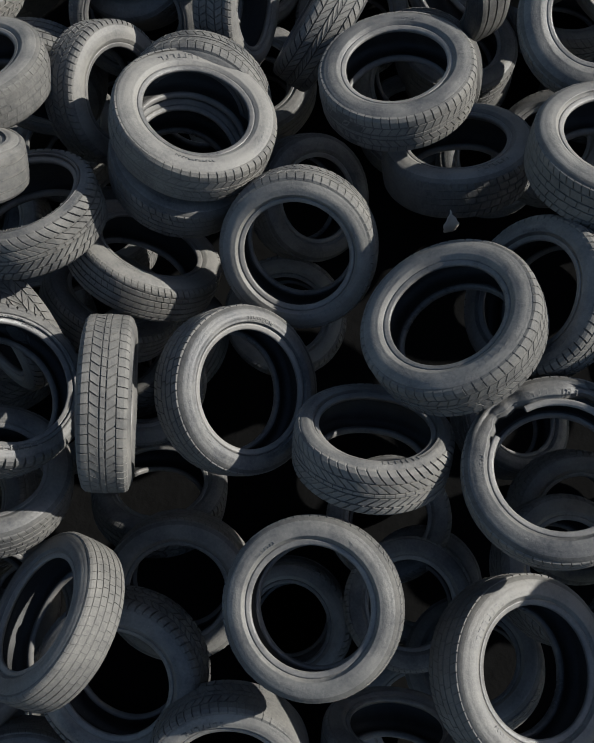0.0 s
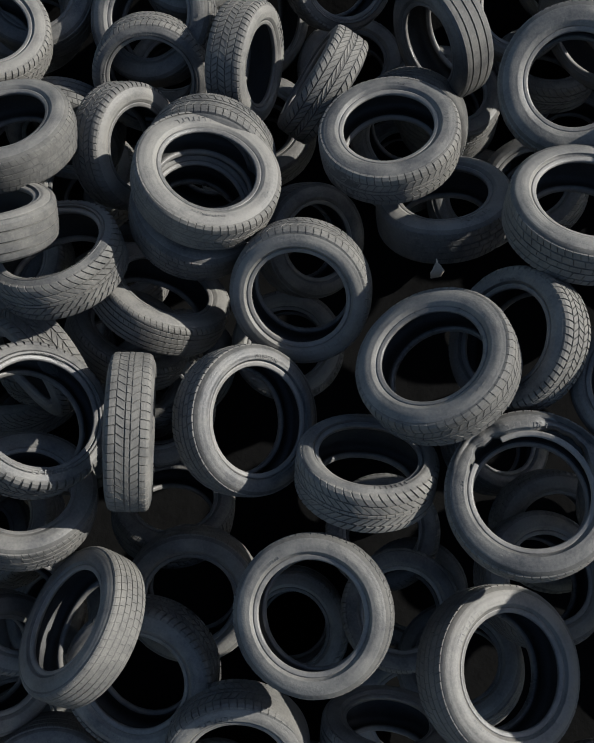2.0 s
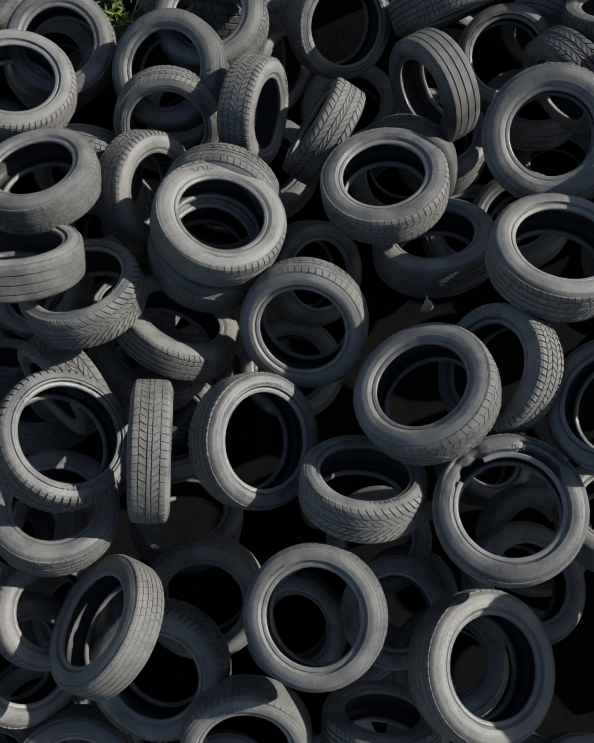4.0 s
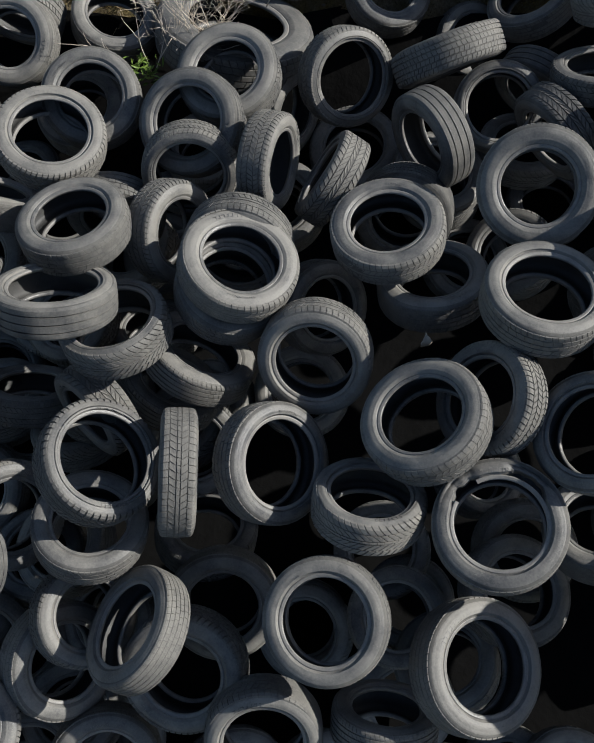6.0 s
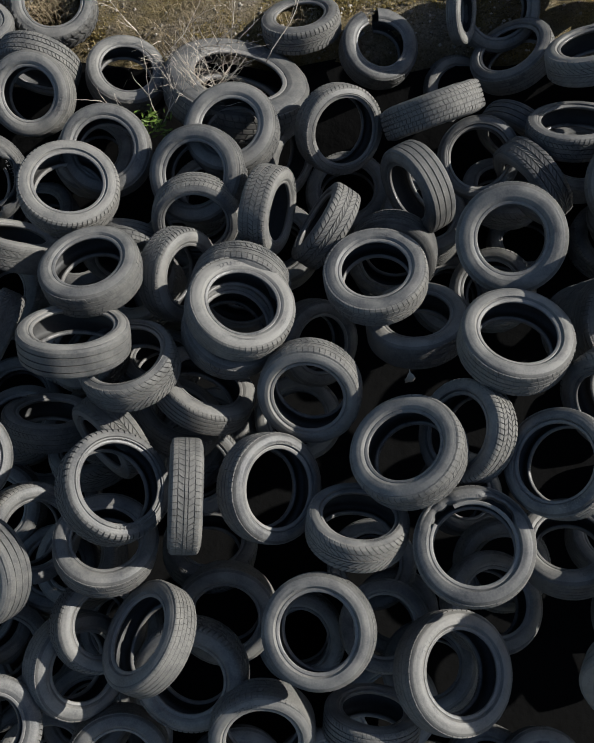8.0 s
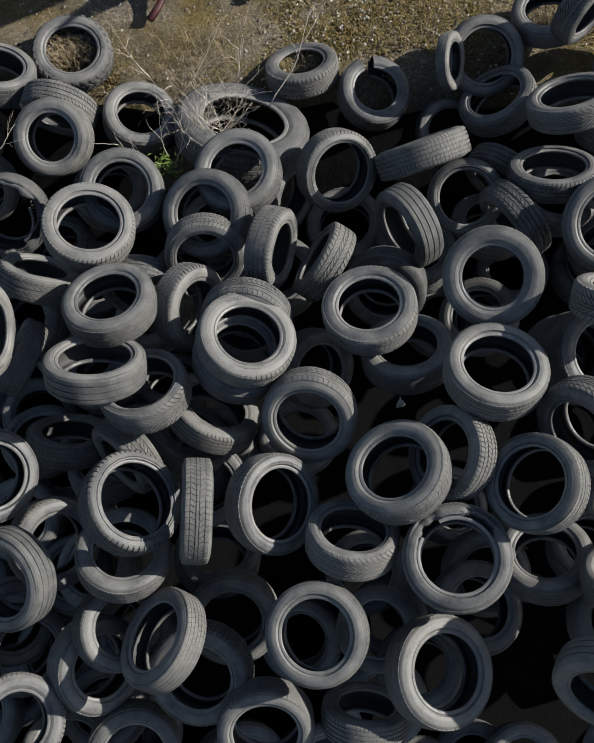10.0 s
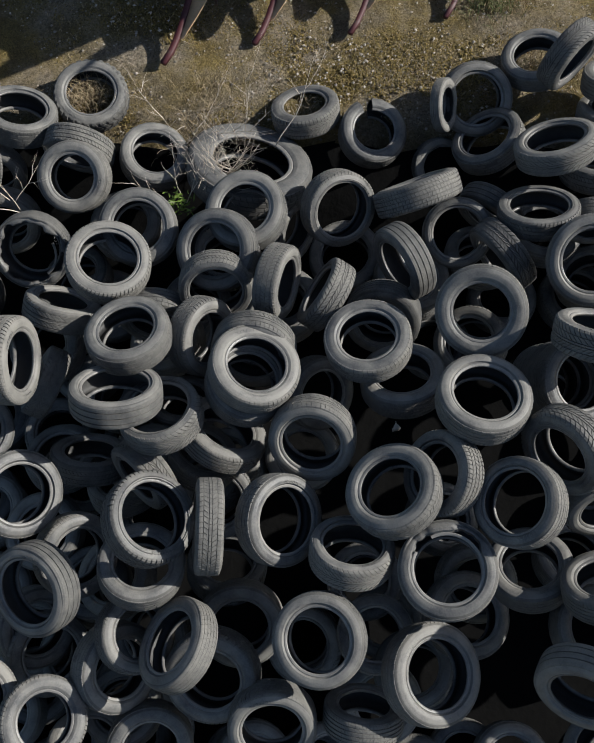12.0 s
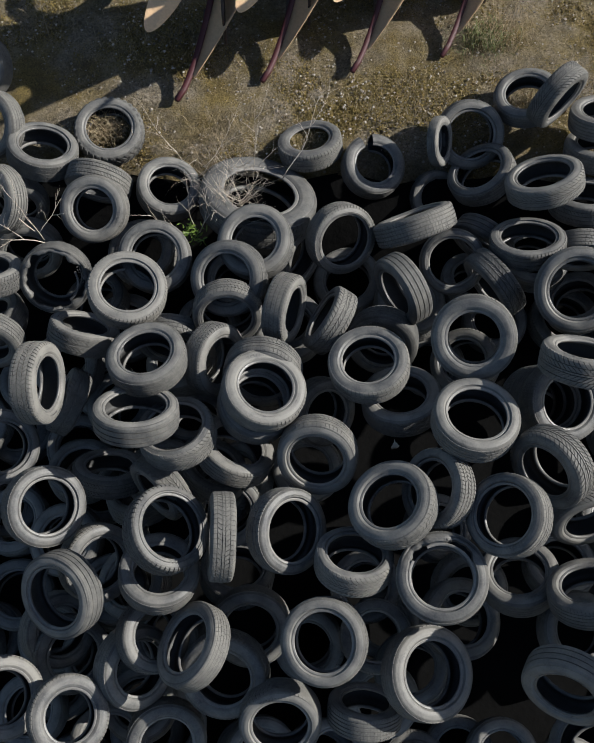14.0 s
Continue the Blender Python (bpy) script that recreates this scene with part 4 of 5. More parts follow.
tyre((0.909, 3.204, -0.665), (-0.038, 0.005, 0.999), 0.607, 0.188, "worn", 0, "dark car tyre lying deep inside the heap", .635, marked=False)
tyre((3.282, 3.331, -0.541), (-0.003, 0.224, 0.975), 0.638, 0.189, "rib", 60, "dark car tyre lying deep inside the heap", .635, marked=False)
tyre((2.883, 2.695, -0.889), (-0.156, -0.081, 0.984), 0.604, 0.183, "block", 60, "dark car tyre lying deep inside the heap", .635, marked=False)
tyre((0.164, -0.653, -1.066), (0.150, 0.141, 0.979), 0.623, 0.212, "worn", 150, "dark car tyre lying deep inside the heap", .635, marked=False)
tyre((-1.200, 0.290, -0.788), (-0.358, -0.195, 0.913), 0.625, 0.214, "worn", 0, "dark car tyre lying deep inside the heap", .635, marked=False)
tyre((2.947, 2.047, -0.807), (-0.259, 0.083, 0.962), 0.592, 0.191, "vee", 240, "dark car tyre lying deep inside the heap", .635, marked=False)
tyre((-2.041, 1.678, -0.779), (-0.097, 0.349, 0.932), 0.614, 0.209, "rib", 150, "dark car tyre lying deep inside the heap", .635, marked=False)
tyre((0.817, 0.035, -0.803), (-0.305, 0.246, 0.920), 0.635, 0.198, "worn", 60, "dark car tyre lying deep inside the heap", .635, marked=False)
tyre((3.371, 1.365, -0.856), (-0.055, -0.050, 0.997), 0.625, 0.207, "worn", 60, "dark car tyre lying deep inside the heap", .635, marked=False)
tyre((-2.232, 2.630, -0.665), (-0.233, -0.154, 0.960), 0.648, 0.215, "vee", 150, "dark car tyre lying deep inside the heap", .635, marked=False)
tyre((2.750, 0.861, -0.813), (0.282, -0.149, 0.948), 0.613, 0.192, "block", 240, "dark car tyre lying deep inside the heap", .635, marked=False)
tyre((-2.145, 1.087, -0.841), (-0.074, -0.154, 0.985), 0.638, 0.198, "worn", 150, "dark car tyre lying deep inside the heap", .635, marked=False)
tyre((-2.005, 0.145, -0.749), (0.536, -0.182, 0.824), 0.645, 0.209, "rib", 150, "dark car tyre lying deep inside the heap", .635, marked=False)
tyre((0.452, 0.710, -0.841), (-0.164, 0.006, 0.986), 0.615, 0.216, "vee", 150, "dark car tyre lying deep inside the heap", .635, marked=False)
tyre((3.300, 0.531, -0.878), (-0.003, -0.037, 0.999), 0.635, 0.212, "vee", 150, "dark car tyre lying deep inside the heap", .635, marked=False)
tyre((-1.254, 1.224, -0.853), (0.104, 0.113, 0.988), 0.614, 0.181, "worn", 0, "dark car tyre lying deep inside the heap", .635, marked=False)
tyre((-1.052, 2.147, -0.762), (-0.059, 0.460, 0.886), 0.595, 0.184, "worn", 240, "dark car tyre lying deep inside the heap", .635, marked=False)
tyre((-1.745, 2.311, -0.804), (-0.159, -0.148, 0.976), 0.635, 0.205, "block", 240, "dark car tyre lying deep inside the heap", .635, marked=False)
tyre((2.853, 2.935, -0.526), (0.238, -0.120, 0.964), 0.594, 0.206, "worn", 60, "dark car tyre lying deep inside the heap", .635, marked=False)
tyre((-0.659, 2.598, -0.620), (-0.476, -0.272, 0.837), 0.600, 0.219, "vee", 150, "dark car tyre lying deep inside the heap", .635, marked=False)
tyre((2.115, 0.893, -0.822), (-0.022, 0.232, 0.973), 0.619, 0.213, "rib", 60, "dark car tyre lying deep inside the heap", .635, marked=False)
tyre((-0.651, 1.632, -0.752), (-0.466, -0.013, 0.885), 0.618, 0.213, "worn", 60, "dark car tyre lying deep inside the heap", .635, marked=False)
tyre((-1.504, 1.449, -0.741), (-0.140, 0.554, 0.821), 0.601, 0.196, "vee", 150, "dark car tyre lying deep inside the heap", .635, marked=False)
tyre((2.724, 0.287, -0.797), (-0.403, -0.170, 0.899), 0.594, 0.192, "rib", 240, "dark car tyre lying deep inside the heap", .635, marked=False)
tyre((-1.710, 0.674, -0.860), (-0.005, 0.092, 0.996), 0.594, 0.218, "worn", 0, "dark car tyre lying deep inside the heap", .635, marked=False)
tyre((1.077, 1.205, -0.809), (0.290, -0.020, 0.957), 0.593, 0.206, "worn", 150, "dark car tyre lying deep inside the heap", .635, marked=False)
tyre((2.355, 3.161, -0.367), (-0.433, 0.194, 0.880), 0.598, 0.198, "worn", 240, "dark car tyre lying deep inside the heap", .635, marked=False)
tyre((2.141, 2.301, -0.757), (0.384, 0.131, 0.914), 0.608, 0.213, "block", 60, "dark car tyre lying deep inside the heap", .635, marked=False)
tyre((1.370, 2.673, -0.617), (-0.391, -0.117, 0.913), 0.623, 0.210, "vee", 0, "dark car tyre lying deep inside the heap", .635, marked=False)
tyre((0.857, 3.170, -0.450), (0.075, -0.002, 0.997), 0.645, 0.211, "worn", 240, "dark car tyre lying deep inside the heap", .635, marked=False)
tyre((-1.413, -0.249, -0.856), (0.005, 0.181, 0.984), 0.606, 0.213, "worn", 240, "dark car tyre lying deep inside the heap", .635, marked=False)
tyre((-0.793, 1.456, -0.573), (-0.379, 0.146, 0.914), 0.595, 0.193, "vee", 60, "dark car tyre lying deep inside the heap", .635, marked=False)
tyre((-1.177, 2.606, -0.465), (-0.300, 0.079, 0.951), 0.627, 0.208, "block", 0, "dark car tyre lying deep inside the heap", .635, marked=False)
tyre((1.285, 0.684, -0.596), (0.059, -0.321, 0.945), 0.622, 0.207, "block", 0, "dark car tyre lying deep inside the heap", .635, marked=False)
tyre((-1.486, 0.699, -0.593), (-0.358, 0.075, 0.931), 0.628, 0.190, "rib", 60, "dark car tyre lying deep inside the heap", .635, marked=False)
tyre((-0.635, 0.788, -0.558), (0.127, 0.453, 0.882), 0.626, 0.204, "block", 60, "dark car tyre lying deep inside the heap", .635, marked=False)
tyre((-1.311, 1.626, -0.559), (-0.187, 0.392, 0.901), 0.641, 0.186, "vee", 150, "dark car tyre lying deep inside the heap", .635, marked=False)
tyre((0.512, 0.294, -0.669), (-0.049, -0.024, 0.999), 0.603, 0.210, "rib", 150, "dark car tyre lying deep inside the heap", .635, marked=False)
tyre((-0.219, 2.893, -0.374), (-0.072, -0.102, 0.992), 0.647, 0.194, "worn", 240, "dark car tyre lying deep inside the heap", .635, marked=False)
tyre((-0.055, 1.681, -0.597), (-0.079, -0.235, 0.969), 0.607, 0.211, "block", 240, "dark car tyre lying deep inside the heap", .635, marked=False)
tyre((-1.569, 2.169, -0.591), (-0.255, -0.087, 0.963), 0.618, 0.193, "block", 150, "dark car tyre lying deep inside the heap", .635, marked=False)
tyre((1.162, 0.421, -0.418), (0.235, 0.030, 0.971), 0.649, 0.191, "vee", 240, "dark car tyre lying deep inside the heap", .635, marked=False)
tyre((-0.717, 1.273, -0.369), (0.119, -0.398, 0.909), 0.606, 0.180, "rib", 0, "dark car tyre lying deep inside the heap", .635, marked=False)
tyre((1.827, 2.039, 0.240), (0.253, -0.286, 0.924), 0.609, 0.203, "worn", 40, "dark tyre stacked under another tyre in the heap", .635)
tyre((1.805, 2.099, 0.048), (0.253, -0.286, 0.924), 0.603, 0.203, "block", 90, "dark tyre stacked under another tyre in the heap", .635)

# ---- plough at the edge of the mossy ground ----
def painted(name, paint, bare, amount, rough, metal=0.0):
    k = Mat(name, rough, metal)
    f = k.ramp(k.noise(9, 7, 0.7), (amount - 0.06, 0.0), (amount + 0.06, 1.0))
    k.color(k.mix(f, k.mix(k.noise(40, 4, 0.6), paint, tuple(0.6 * v for v in paint)), bare))
    k.bump(k.noise(70, 5, 0.7), 0.25, 0.004)
    return k.m


M_RED = painted("worn maroon paint", (0.070, 0.013, 0.016), (0.060, 0.036, 0.030), 0.62, 0.55)
M_CREAM = painted("cream primer paint", (0.74, 0.50, 0.29), (0.42, 0.27, 0.15), 0.72, 0.6)
M_STEEL = painted("brown steel", (0.060, 0.042, 0.036), (0.15, 0.09, 0.06), 0.60, 0.6, 0.2)


def strip(points, thick, name, mat):
    """A curved plate: rows of (left, right) edge points, given a thickness."""
    bm = bmesh.new()
    rows = []
    for l, r in points:
        l, r = Vector(l), Vector(r)
        up = Vector((0, 0, thick))
        m = (l + r) / 2 + Vector((0.05 * (r - l).length, 0, -0.24 * (r - l).length))
        rows.append([bm.verts.new(p) for p in (l, m, r, r + up, m + up, l + up)])
    for a, b in zip(rows, rows[1:]):
        for i in range(6):
            bm.faces.new((a[i], a[(i + 1) % 6], b[(i + 1) % 6], b[i]))
    bm.faces.new(rows[0]), bm.faces.new(rows[-1][::-1])
    return finish(bm, name, [mat])


def tube(path, radii, name, mat, sides=6):
    """A tapering round stem along a list of points."""
    bm = bmesh.new()
    add_tube(bm, path, radii, sides)
    return finish(bm, name, [mat])


def add_tube(bm, path, radii, sides=5):
    rings = []
    for i, p in enumerate(path):
        p = Vector(p)
        d = (Vector(path[min(i + 1, len(path) - 1)]) - Vector(path[max(i - 1, 0)])).normalized()
        x = d.orthogonal().normalized()
        y = d.cross(x)
        rings.append([bm.verts.new(p + radii[i] * (math.cos(a) * x + math.sin(a) * y)) for a in [2 * math.pi * k / sides for k in range(sides)]])
    for a, b in zip(rings, rings[1:]):
        for k in range(sides):
            bm.faces.new((a[k], a[(k + 1) % sides], b[(k + 1) % sides], b[k]))
    bm.faces.new(rings[0][::-1]), bm.faces.new(rings[-1])


def box(lo, hi, name, mat, bevel=0.008):
    bm = bmesh.new()
    bmesh.ops.create_cube(bm, size=1)
    for v in bm.verts:
        v.co = [lo[i] + (v.co[i] + 0.5) * (hi[i] - lo[i]) for i in range(3)]
    bmesh.ops.bevel(bm, geom=bm.edges[:], offset=bevel, segments=2, affect="EDGES")
    return finish(bm, name, [mat], smooth=False)


def oval_plate(name, mat):
    """A rounded long plate, slightly dished."""
    bm = bmesh.new()
    top, low = [], []
    for i in range(28):
        a = 2 * math.pi * i / 28
        x, y = 0.135 * math.cos(a) * (1 + 0.18 * math.sin(a)), 0.42 * math.sin(a)
        z = 0.5 * x * x + 0.15 * y * y
        top.append(bm.verts.new((x, y, z + 0.006)))
        low.append(bm.verts.new((x * 0.99, y * 0.99, z - 0.006)))
    for i in range(28):
        bm.faces.new((top[i], top[(i + 1) % 28], low[(i + 1) % 28], low[i]))
    bm.faces.new(top), bm.faces.new(low[::-1])
    return finish(bm, name, [mat], smooth=False)


plough = new("plough")
tagged(plough, "maroon and cream mouldboard plough standing on mossy ground", "plough")
TIPS = ((-1.28, 4.98, 0.06), (-0.50, 5.22, 0.03), (0.34, 5.32, 0.05), (1.19, 5.52, 0.03))
blade = []
board = []
for i in range(11):
    s = i / 10
    x, y, z = 0.40 * s ** 0.8, 1.05 * s, 0.62 * s ** 1.5
    blade.append(((x - 0.018, y, z), (x + 0.022 + 0.01 * s, y - 0.008, z - 0.02)))
    if i > 1:
        wide = 0.50 * min(1.0, ((s - 0.12) / 0.55)) ** 0.9
        board.append(((x + 0.025, y, z - 0.012), (x + 0.03 + 0.72 * wide, y + 0.02 + 0.10 * wide, z + 0.52 * wide)))
SHARE = strip(blade, 0.035, "share", M_RED)
BOARD = strip(board, 0.012, "mouldboard", M_CREAM)
GUARD = oval_plate("trash_board", M_CREAM)
SHANK = tube([(0.42, 1.0, 0.55), (0.46, 1.12, 0.8), (0.50, 1.3, 0.98)], [0.045, 0.045, 0.05], "shank", M_RED, 8)
BACK = box((0.22, 0.62, -0.01), (0.30, 0.95, 0.12), "frog", M_STEEL)
def leg_plate():
    """An upright steel plate with a sloping front edge, added to cast shadow."""
    bm = bmesh.new()
    side = [(0.62, 0.0), (1.30, 0.0), (1.30, 0.62), (1.05, 0.86), (0.80, 0.80), (0.60, 0.42)]
    a = [bm.verts.new((0.425, y, z)) for y, z in side]
    b = [bm.verts.new((0.450, y, z)) for y, z in side]
    bm.faces.new(a), bm.faces.new(b[::-1])
    for i in range(len(side)):
        j = (i + 1) % len(side)
        bm.faces.new((a[i], a[j], b[j], b[i]))
    return finish(bm, "leg_plate", [M_STEEL], smooth=False)


CASTER = leg_plate()
for x, y, z in TIPS:
    body = part("plough_body", SHARE, plough)
    body.location = (x, y, z)
    part("mouldboard", BOARD, body, "cream painted curved mouldboard")
    part("shank", SHANK, body)
    part("frog", BACK, body)
    # Added plate: its shadow widens the dark band left of the plough.
    part("leg_plate", CASTER, body)
    g = part("trash_board", GUARD, body, "cream oval plate")
    g.matrix_basis = pose(-0.01, 0.61, 0.69, 12, 8, -24)
def turned_over(me):
    """The same part for a turn-over plough's upper set, unseen, added for shadow."""
    up = me.copy()
    up.transform(Matrix.Translation((0, 0, 2.1)) @ Matrix.Diagonal((1, 1, -1, 1)))
    up.flip_normals()
    return up


UPPER = [(n, turned_over(m)) for n, m in (("mouldboard", BOARD), ("shank", SHANK), ("frog", BACK), ("leg_plate", CASTER))]
UPPER_SHARE = turned_over(SHARE)
# Upper set lies out of view; added to shade the ground on the left.
for x, y, z in TIPS:
    body = part("upper_plough_body", UPPER_SHARE, plough)
    body.location = (x, y, z)
    for n, m in UPPER:
        part(n, m, body)
part("beam", tube([(-1.9, 6.05, 1.02), (2.6, 7.05, 1.02)], [0.13, 0.13], "beam", M_RED, 4), plough)
part("side_beam", tube([(-1.9, 6.05, 1.02), (-2.1, 6.9, 0.95), (-1.2, 7.6, 0.9)], [0.07, 0.07, 0.07], "side_beam", M_RED, 4), plough)
part("depth_wheel", lathe([(r * 0.95, w, 0) for r, w in ((0.30, -0.07), (0.325, -0.03), (0.325, 0.03), (0.30, 0.07), (0.2, 0.06), (0.2, -0.06))], True, [M_STEEL], "depth_wheel"), plough).matrix_basis = pose(-1.95, 6.35, 0.31, 0, 90, 12)

# ---- dry grass, moss tufts and stones on the ground ----
def plant_mat(name, a, b, rough=0.8):
    k = Mat(name, rough, gloss=0.25)
    v = k.n.new("ShaderNodeNewGeometry").outputs["Random Per Island"]
    k.color(k.mix(v, a, b))
    return k.m


M_STRAW = plant_mat("dry straw", (0.15, 0.110, 0.060), (0.42, 0.335, 0.21))
M_MOSS = plant_mat("brown green moss", (0.070, 0.056, 0.016), (0.28, 0.205, 0.070))
M_STONE = plant_mat("pale gravel", (0.12, 0.105, 0.085), (0.46, 0.41, 0.34), 0.9)
M_TWIG = plant_mat("bleached twig", (0.34, 0.29, 0.23), (0.62, 0.55, 0.46))
M_LEAF = plant_mat("green leaf", (0.050, 0.090, 0.012), (0.13, 0.19, 0.035), 0.6)


def blades(count, place, tall, mat, name, seed, lie=0.7, wide=0.004):
    """Thin bent blades as one mesh."""
    rng = random.Random(seed)
    vs, fs = [], []
    for _ in range(count):
        x, y = place(rng)
        z = ground_z(y) - 0.03
        a = rng.uniform(0, 6.28)
        h = tall * rng.uniform(0.4, 1.3)
        out = lie * h * rng.uniform(0.3, 1.2)
        dx, dy = math.cos(a), math.sin(a)
        w = wide * rng.uniform(0.6, 1.4)
        n = len(vs)
        vs += [(x - dy * w, y + dx * w, z), (x + dy * w, y - dx * w, z), (x + dx * out * 0.4 - dy * w, y + dy * out * 0.4 + dx * w, z + h * 0.75),
               (x + dx * out * 0.4 + dy * w, y + dy * out * 0.4 - dx * w, z + h * 0.75), (x + dx * out, y + dy * out, z + h * rng.uniform(0.7, 1.0))]
        fs += [(n, n + 1, n + 3, n + 2), (n + 2, n + 3, n + 4)]
    me = bpy.data.meshes.new(name)
    me.from_pydata(vs, [], fs)
    me.materials.append(mat)
    return me


def field(rng):
    return rng.uniform(-3.6, 3.4), 4.35 + 2.4 * rng.random()


def patchy(rng):
    for _ in range(3):
        x, y = field(rng)
        if noise.noise((x * 1.7, y * 1.7, 4)) + 0.5 * noise.noise((x * 6, y * 6, 1)) > -0.05:
            return x, y
    return x, y


def near(cx, cy, spread):
    return lambda rng: (rng.gauss(cx, spread), max(4.2, rng.gauss(cy, spread * 0.7)))


tagged(new("moss", blades(70000, patchy, 0.017, M_MOSS, "moss", 3, 1.2, 0.0045)), "olive brown moss cushions on the ground", "moss", kind="stuff")
tagged(new("dry_grass", blades(15000, field, 0.030, M_STRAW, "dry_grass", 5, 1.6, 0.0022)), "short dry straw lying over the ground", "grass", kind="stuff")
for cx, cy, sp, n, tall in ((-1.05, 4.42, 0.17, 230, 0.13), (-0.9, 4.75, 0.14, 180, 0.12), (-1.95, 4.68, 0.11, 420, 0.17), (1.75, 5.8, 0.18, 380, 0.16), (2.05, 5.02, 0.10, 240, 0.12), (0.0, 4.6, 0.12, 90, 0.1),
                            (-2.55, 5.9, 0.2, 160, 0.1)):
    tagged(new("grass_clump", blades(n, near(cx, cy, sp), tall, M_STRAW, "grass_clump", n, 1.1, 0.0016)), "pale dry grass clump on the mossy ground", "grass", "dry grass clumps", kind="stuff")

M_GREEN = plant_mat("green grass", (0.060, 0.085, 0.022), (0.20, 0.21, 0.090), 0.7)
tagged(new("grass_clump", blades(260, near(1.62, 5.72, 0.13), 0.17, M_GREEN, "grass_clump", 77, 0.9, 0.0022)), "green grass clump growing out of the mossy ground", "grass", kind="stuff")


def gravel(count, place, lo, hi, seed):
    rng = random.Random(seed)
    vs, fs = [], []
    for _ in range(count):
        x, y = place(rng)
        r = lo + (hi - lo) * rng.random() ** 3
        z = ground_z(y) - 0.012 + r * 0.3
        n = len(vs)
        for dx, dy, dz in ((1, 0, 0), (0.2, 1, 0), (-1, 0.1, 0), (-0.1, -1, 0), (0, 0, 0.8), (0, 0, -0.8)):
            vs.append((x + r * dx * rng.uniform(0.6, 1.3), y + r * dy * rng.uniform(0.6, 1.3), z + r * dz * rng.uniform(0.6, 1.1)))
        for a, b in ((0, 1), (1, 2), (2, 3), (3, 0)):
            fs += [(n + a, n + b, n + 4), (n + b, n + a, n + 5)]
    me = bpy.data.meshes.new("gravel")
    me.from_pydata(vs, [], fs)
    me.materials.append(M_STONE)
    return me


def stony(rng):
    if rng.random() < 0.06:
        return rng.gauss(0.35, 0.35), min(6.6, max(4.4, rng.gauss(4.95, 0.35)))
    return field(rng)


tagged(new("gravel", gravel(6500, stony, 0.003, 0.017, 9)), "pale gravel and small stones scattered on the ground", "gravel", kind="stuff")

# ---- dead brush, weeds ----
def branch(bm, rng, start, way, length, radius, depth):
    path, p, d = [Vector(start)], Vector(start), Vector(way).normalized()
    steps = 6
    for i in range(steps):
        d = (d + Vector((rng.uniform(-1, 1), rng.uniform(-1, 1), rng.uniform(-0.8, 0.6))) * 0.22).normalized()
        p = p + d * length / steps
        path.append(p.copy())
        if depth and i > 0 and rng.random() < 0.75:
            side = (d + Vector((rng.uniform(-1, 1), rng.uniform(-1, 1), rng.uniform(-0.3, 0.8)))).normalized()
            branch(bm, rng, p, side, length * rng.uniform(0.3, 0.55), radius * 0.55, depth - 1)
    add_tube(bm, path, [radius * (1 - 0.75 * i / steps) for i in range(steps + 1)], 4)


def bush(starts, length, radius, depth, seed, name):
    rng = random.Random(seed)
    bm = bmesh.new()
    for s, w in starts:
        branch(bm, rng, s, w, length * rng.uniform(0.7, 1.2), radius * rng.uniform(0.7, 1.2), depth)
    return finish(bm, name, [M_TWIG])


rng = random.Random(21)
tagged(new("dry_grass_tuft", bush([((-0.86 + rng.gauss(0, 0.16), 4.20 + rng.gauss(0, 0.06), 0.02), (rng.uniform(-0.6, 0.9), rng.uniform(-0.9, 0.3), 0.75)) for _ in range(70)], 0.36, 0.0020, 0, 31, "dry_grass_tuft")),
       "pale dry grass stems falling over a large tyre", "grass", kind="stuff")
tagged(new("dead_brush", bush([((-0.75 + rng.uniform(-0.14, 0.14), 3.80 + rng.uniform(-0.15, 0.15), 0.08), (rng.uniform(-0.9, 0.9), rng.uniform(-0.5, 0.9), 0.8)) for _ in range(48)], 0.36, 0.0034, 1, 4, "dead_brush")),
       "dry pale brush filling the hole of a large tyre", "brush", kind="stuff")
tagged(new("dead_brush", bush([((-0.95, 4.25, 0.05), (1.0, -0.35, 0.55)), ((-1.0, 4.3, 0.02), (0.7, 0.5, 0.6)), ((-0.55, 4.12, 0.1), (0.25, 0.9, 0.7)), ((-0.30, 4.12, 0.1), (0.3, 0.4, 0.8)), ((-1.15, 4.3, 0.0), (-0.4, 0.7, 0.5))], 0.62, 0.0045, 2, 8, "dead_brush")),
       "dry forked weed stems arching over a large tyre", "brush", kind="stuff")
tagged(new("dead_weed", bush([((-2.30, 3.45, 0.22), (-0.35, 0.5, 0.75)), ((-2.28, 3.42, 0.22), (-0.6, -0.1, 0.8)), ((-2.34, 3.50, 0.24), (0.5, 0.7, 0.6)), ((-2.38, 3.52, 0.24), (-0.7, 0.4, 0.6))], 0.50, 0.0042, 2, 12, "dead_weed")),
       "bleached forked weed stems growing between the tyres", "weed", kind="stuff")
tagged(new("dead_weed", bush([((-1.02, 3.58, 0.12), (-0.3, 0.5, 0.9)), ((-1.0, 3.58, 0.12), (0.3, 0.5, 0.8)), ((-1.05, 3.56, 0.12), (-0.9, 0.05, 0.5))], 0.40, 0.006, 1, 15, "dead_weed")),
       "thin pale weed stems beside a green sprout", "weed", kind="stuff")


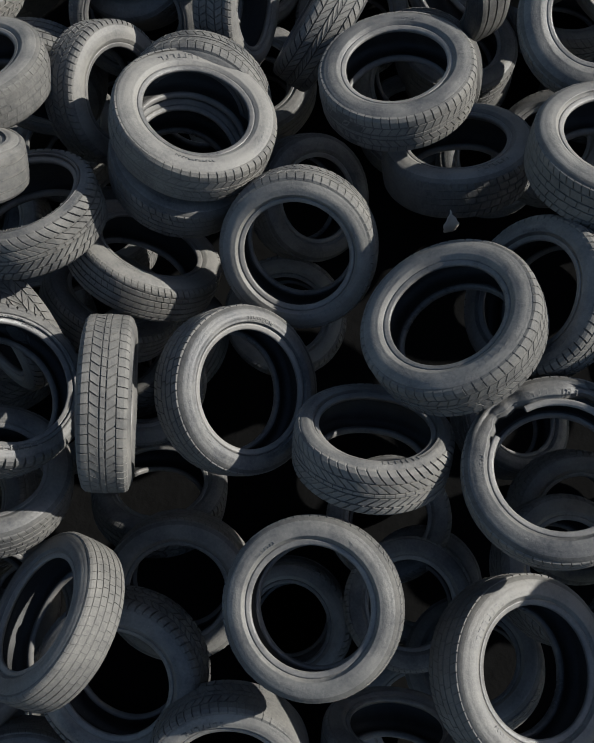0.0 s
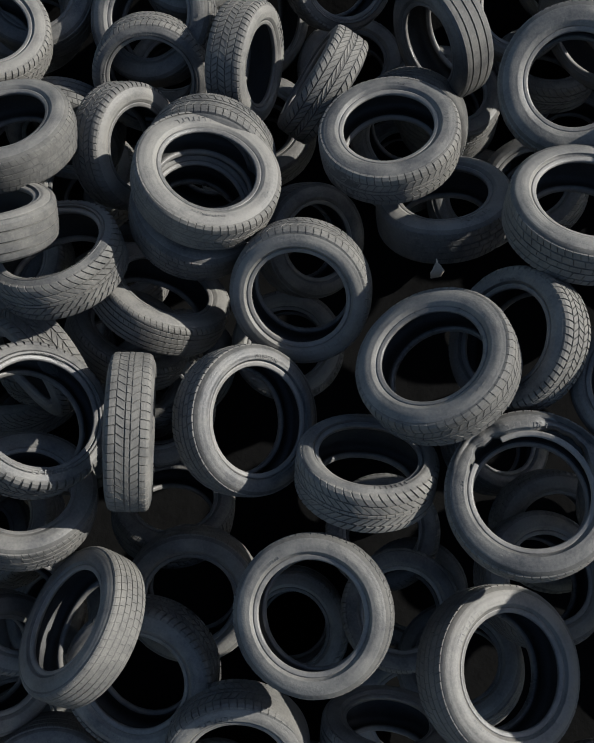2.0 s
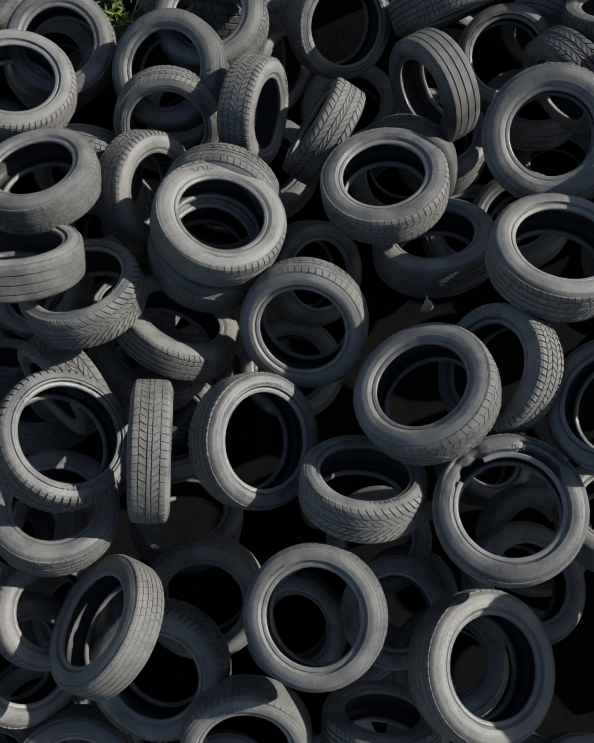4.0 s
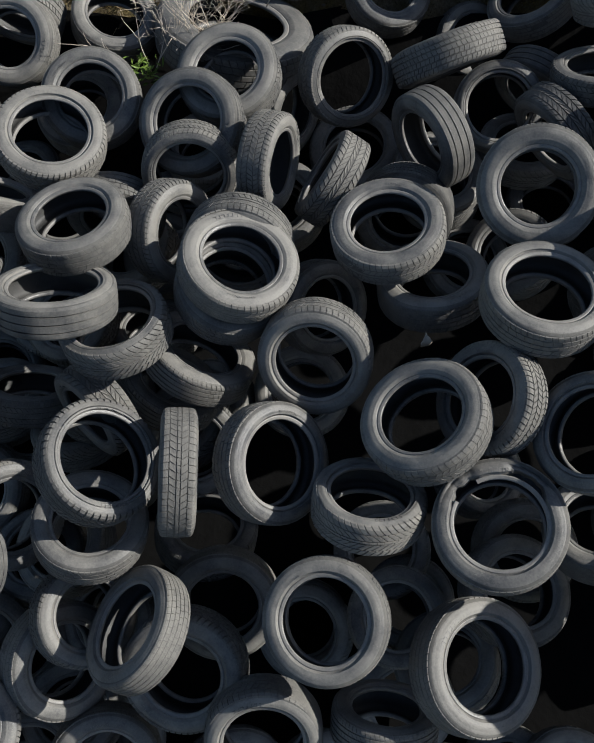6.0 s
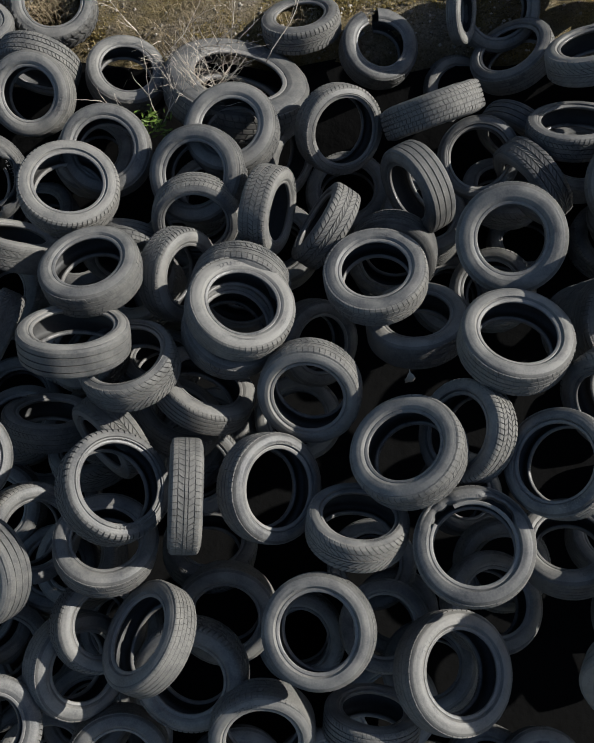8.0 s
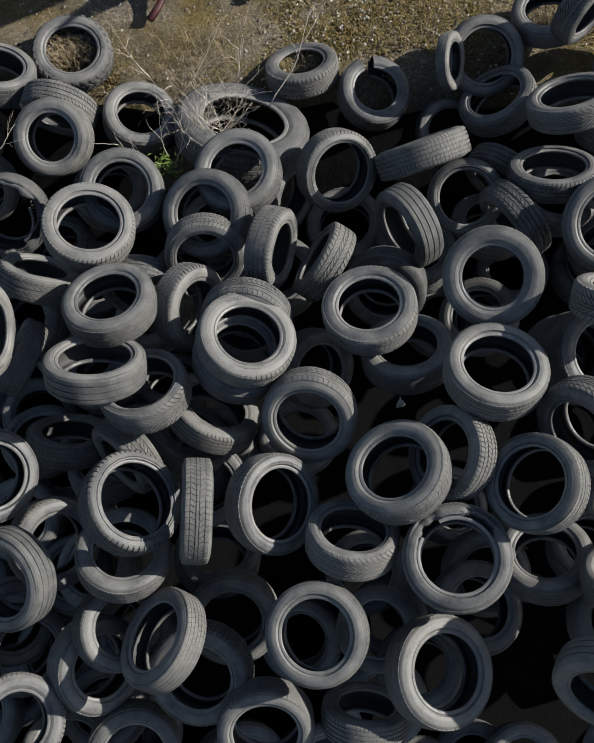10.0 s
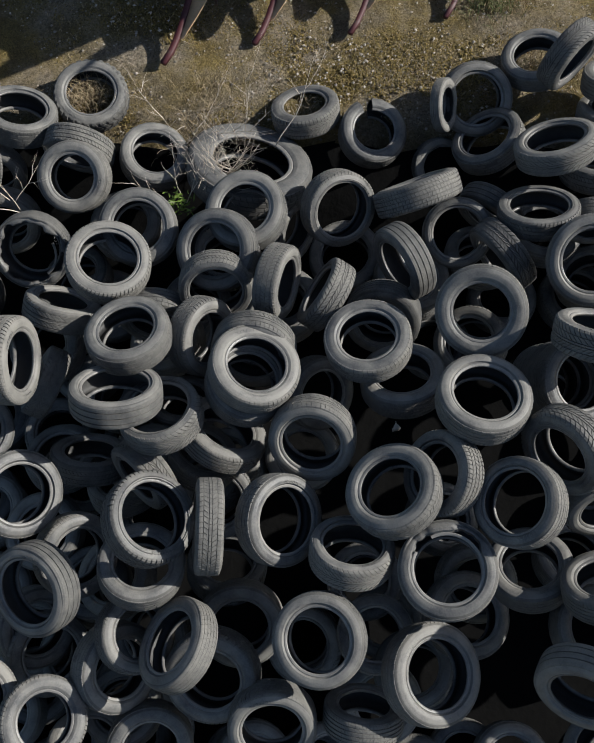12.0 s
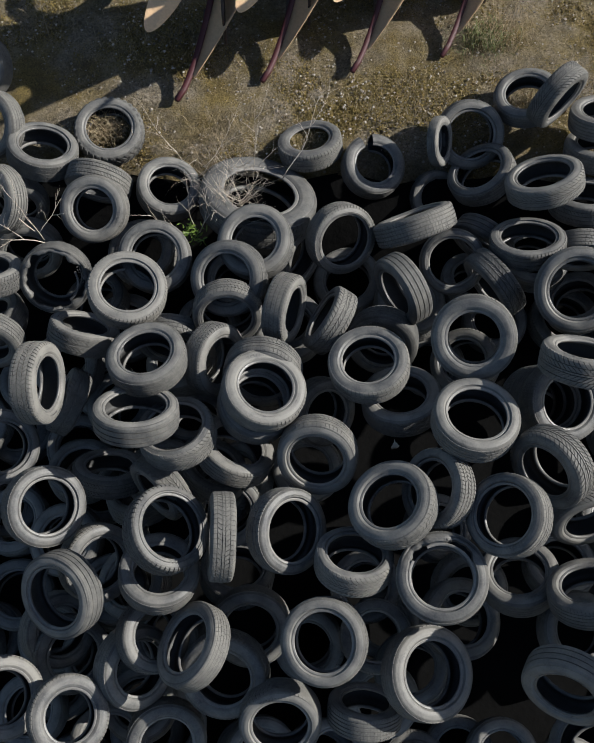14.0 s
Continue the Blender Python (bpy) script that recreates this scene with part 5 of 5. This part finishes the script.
def sprout(at, count, seed):
    rng = random.Random(seed)
    bm = bmesh.new()
    for _ in range(count):
        c = Vector(at) + Vector((rng.gauss(0, 0.055), rng.gauss(0, 0.055), rng.uniform(-0.06, 0.10)))
        m = Matrix.Translation(c) @ pose(0, 0, 0, rng.uniform(-45, 45), rng.uniform(-45, 45), rng.uniform(0, 360))
        l, w = rng.uniform(0.018, 0.036), rng.uniform(0.006, 0.011)
        v = [bm.verts.new(m @ Vector(p)) for p in ((0, -l, 0), (w, -0.2 * l, 0.004), (0.6 * w, 0.6 * l, 0.003), (0, l, -0.004), (-0.6 * w, 0.6 * l, 0.003), (-w, -0.2 * l, 0.004), (0, 0, -0.002))]
        for i in range(6):
            bm.faces.new((v[i], v[(i + 1) % 6], v[6]))
    return finish(bm, "green_sprout", [M_LEAF], smooth=False)


tagged(new("green_sprout", sprout((-1.05, 3.52, 0.22), 70, 3)), "small green leafy weed growing between the tyres", "weed", kind="stuff")


# ---- size moulded on one sidewall ----
def size_text(words, high, radius):
    curve = bpy.data.curves.new("size_text", "FONT")
    curve.body, curve.size, curve.extrude, curve.align_x = words, high * 1.4, 0.0010, "CENTER"
    holder = new("size_text", curve)
    bpy.context.view_layer.update()
    me = bpy.data.meshes.new_from_object(holder.evaluated_get(bpy.context.evaluated_depsgraph_get()))
    bpy.data.objects.remove(holder)
    up = sized.matrix_world.to_quaternion().inverted() @ Vector((0.12, 0.95, 0.2))
    mid = math.atan2(up.y, up.x)
    for v in me.vertices:
        a, r = mid - v.co.x / radius, radius + v.co.y
        v.co = (r * math.cos(a), r * math.sin(a), 0.1016 + v.co.z)
    me.materials.clear()
    me.materials.append(M_WALL)
    return me


part("size_text", size_text("205/55ZR16", 0.016, 0.246), sized, "moulded size lettering")


# ---- a curled dead leaf caught between the tyres ----
def dead_leaf():
    bm = bmesh.new()
    rows = []
    for i in range(9):
        s = i / 8
        half = 0.030 * math.sin(math.pi * min(1, 0.12 + s)) ** 0.7 * (1 + 0.12 * math.sin(17 * s))
        y, z = -0.05 + 0.10 * s, 0.02 * math.sin(3 * s)
        rows.append([bm.verts.new((x * half, y + 0.006 * abs(x), z + 0.010 * x * x + 0.004 * x * s)) for x in (-1, -0.5, 0, 0.5, 1)])
    for r, q in zip(rows, rows[1:]):
        for k in range(4):
            bm.faces.new((r[k], r[k + 1], q[k + 1], q[k]))
    me = finish(bm, "dead_leaf", [M_TWIG])
    return me


leaf = tagged(new("dead_leaf", dead_leaf()), "curled grey dead leaf caught at the rim of a tyre", "leaf")
leaf.matrix_world = pose(0.575, 1.62, 0.50, 62, 6, 14)
firm = leaf.modifiers.new("thickness", "SOLIDIFY")
firm.thickness = 0.0015
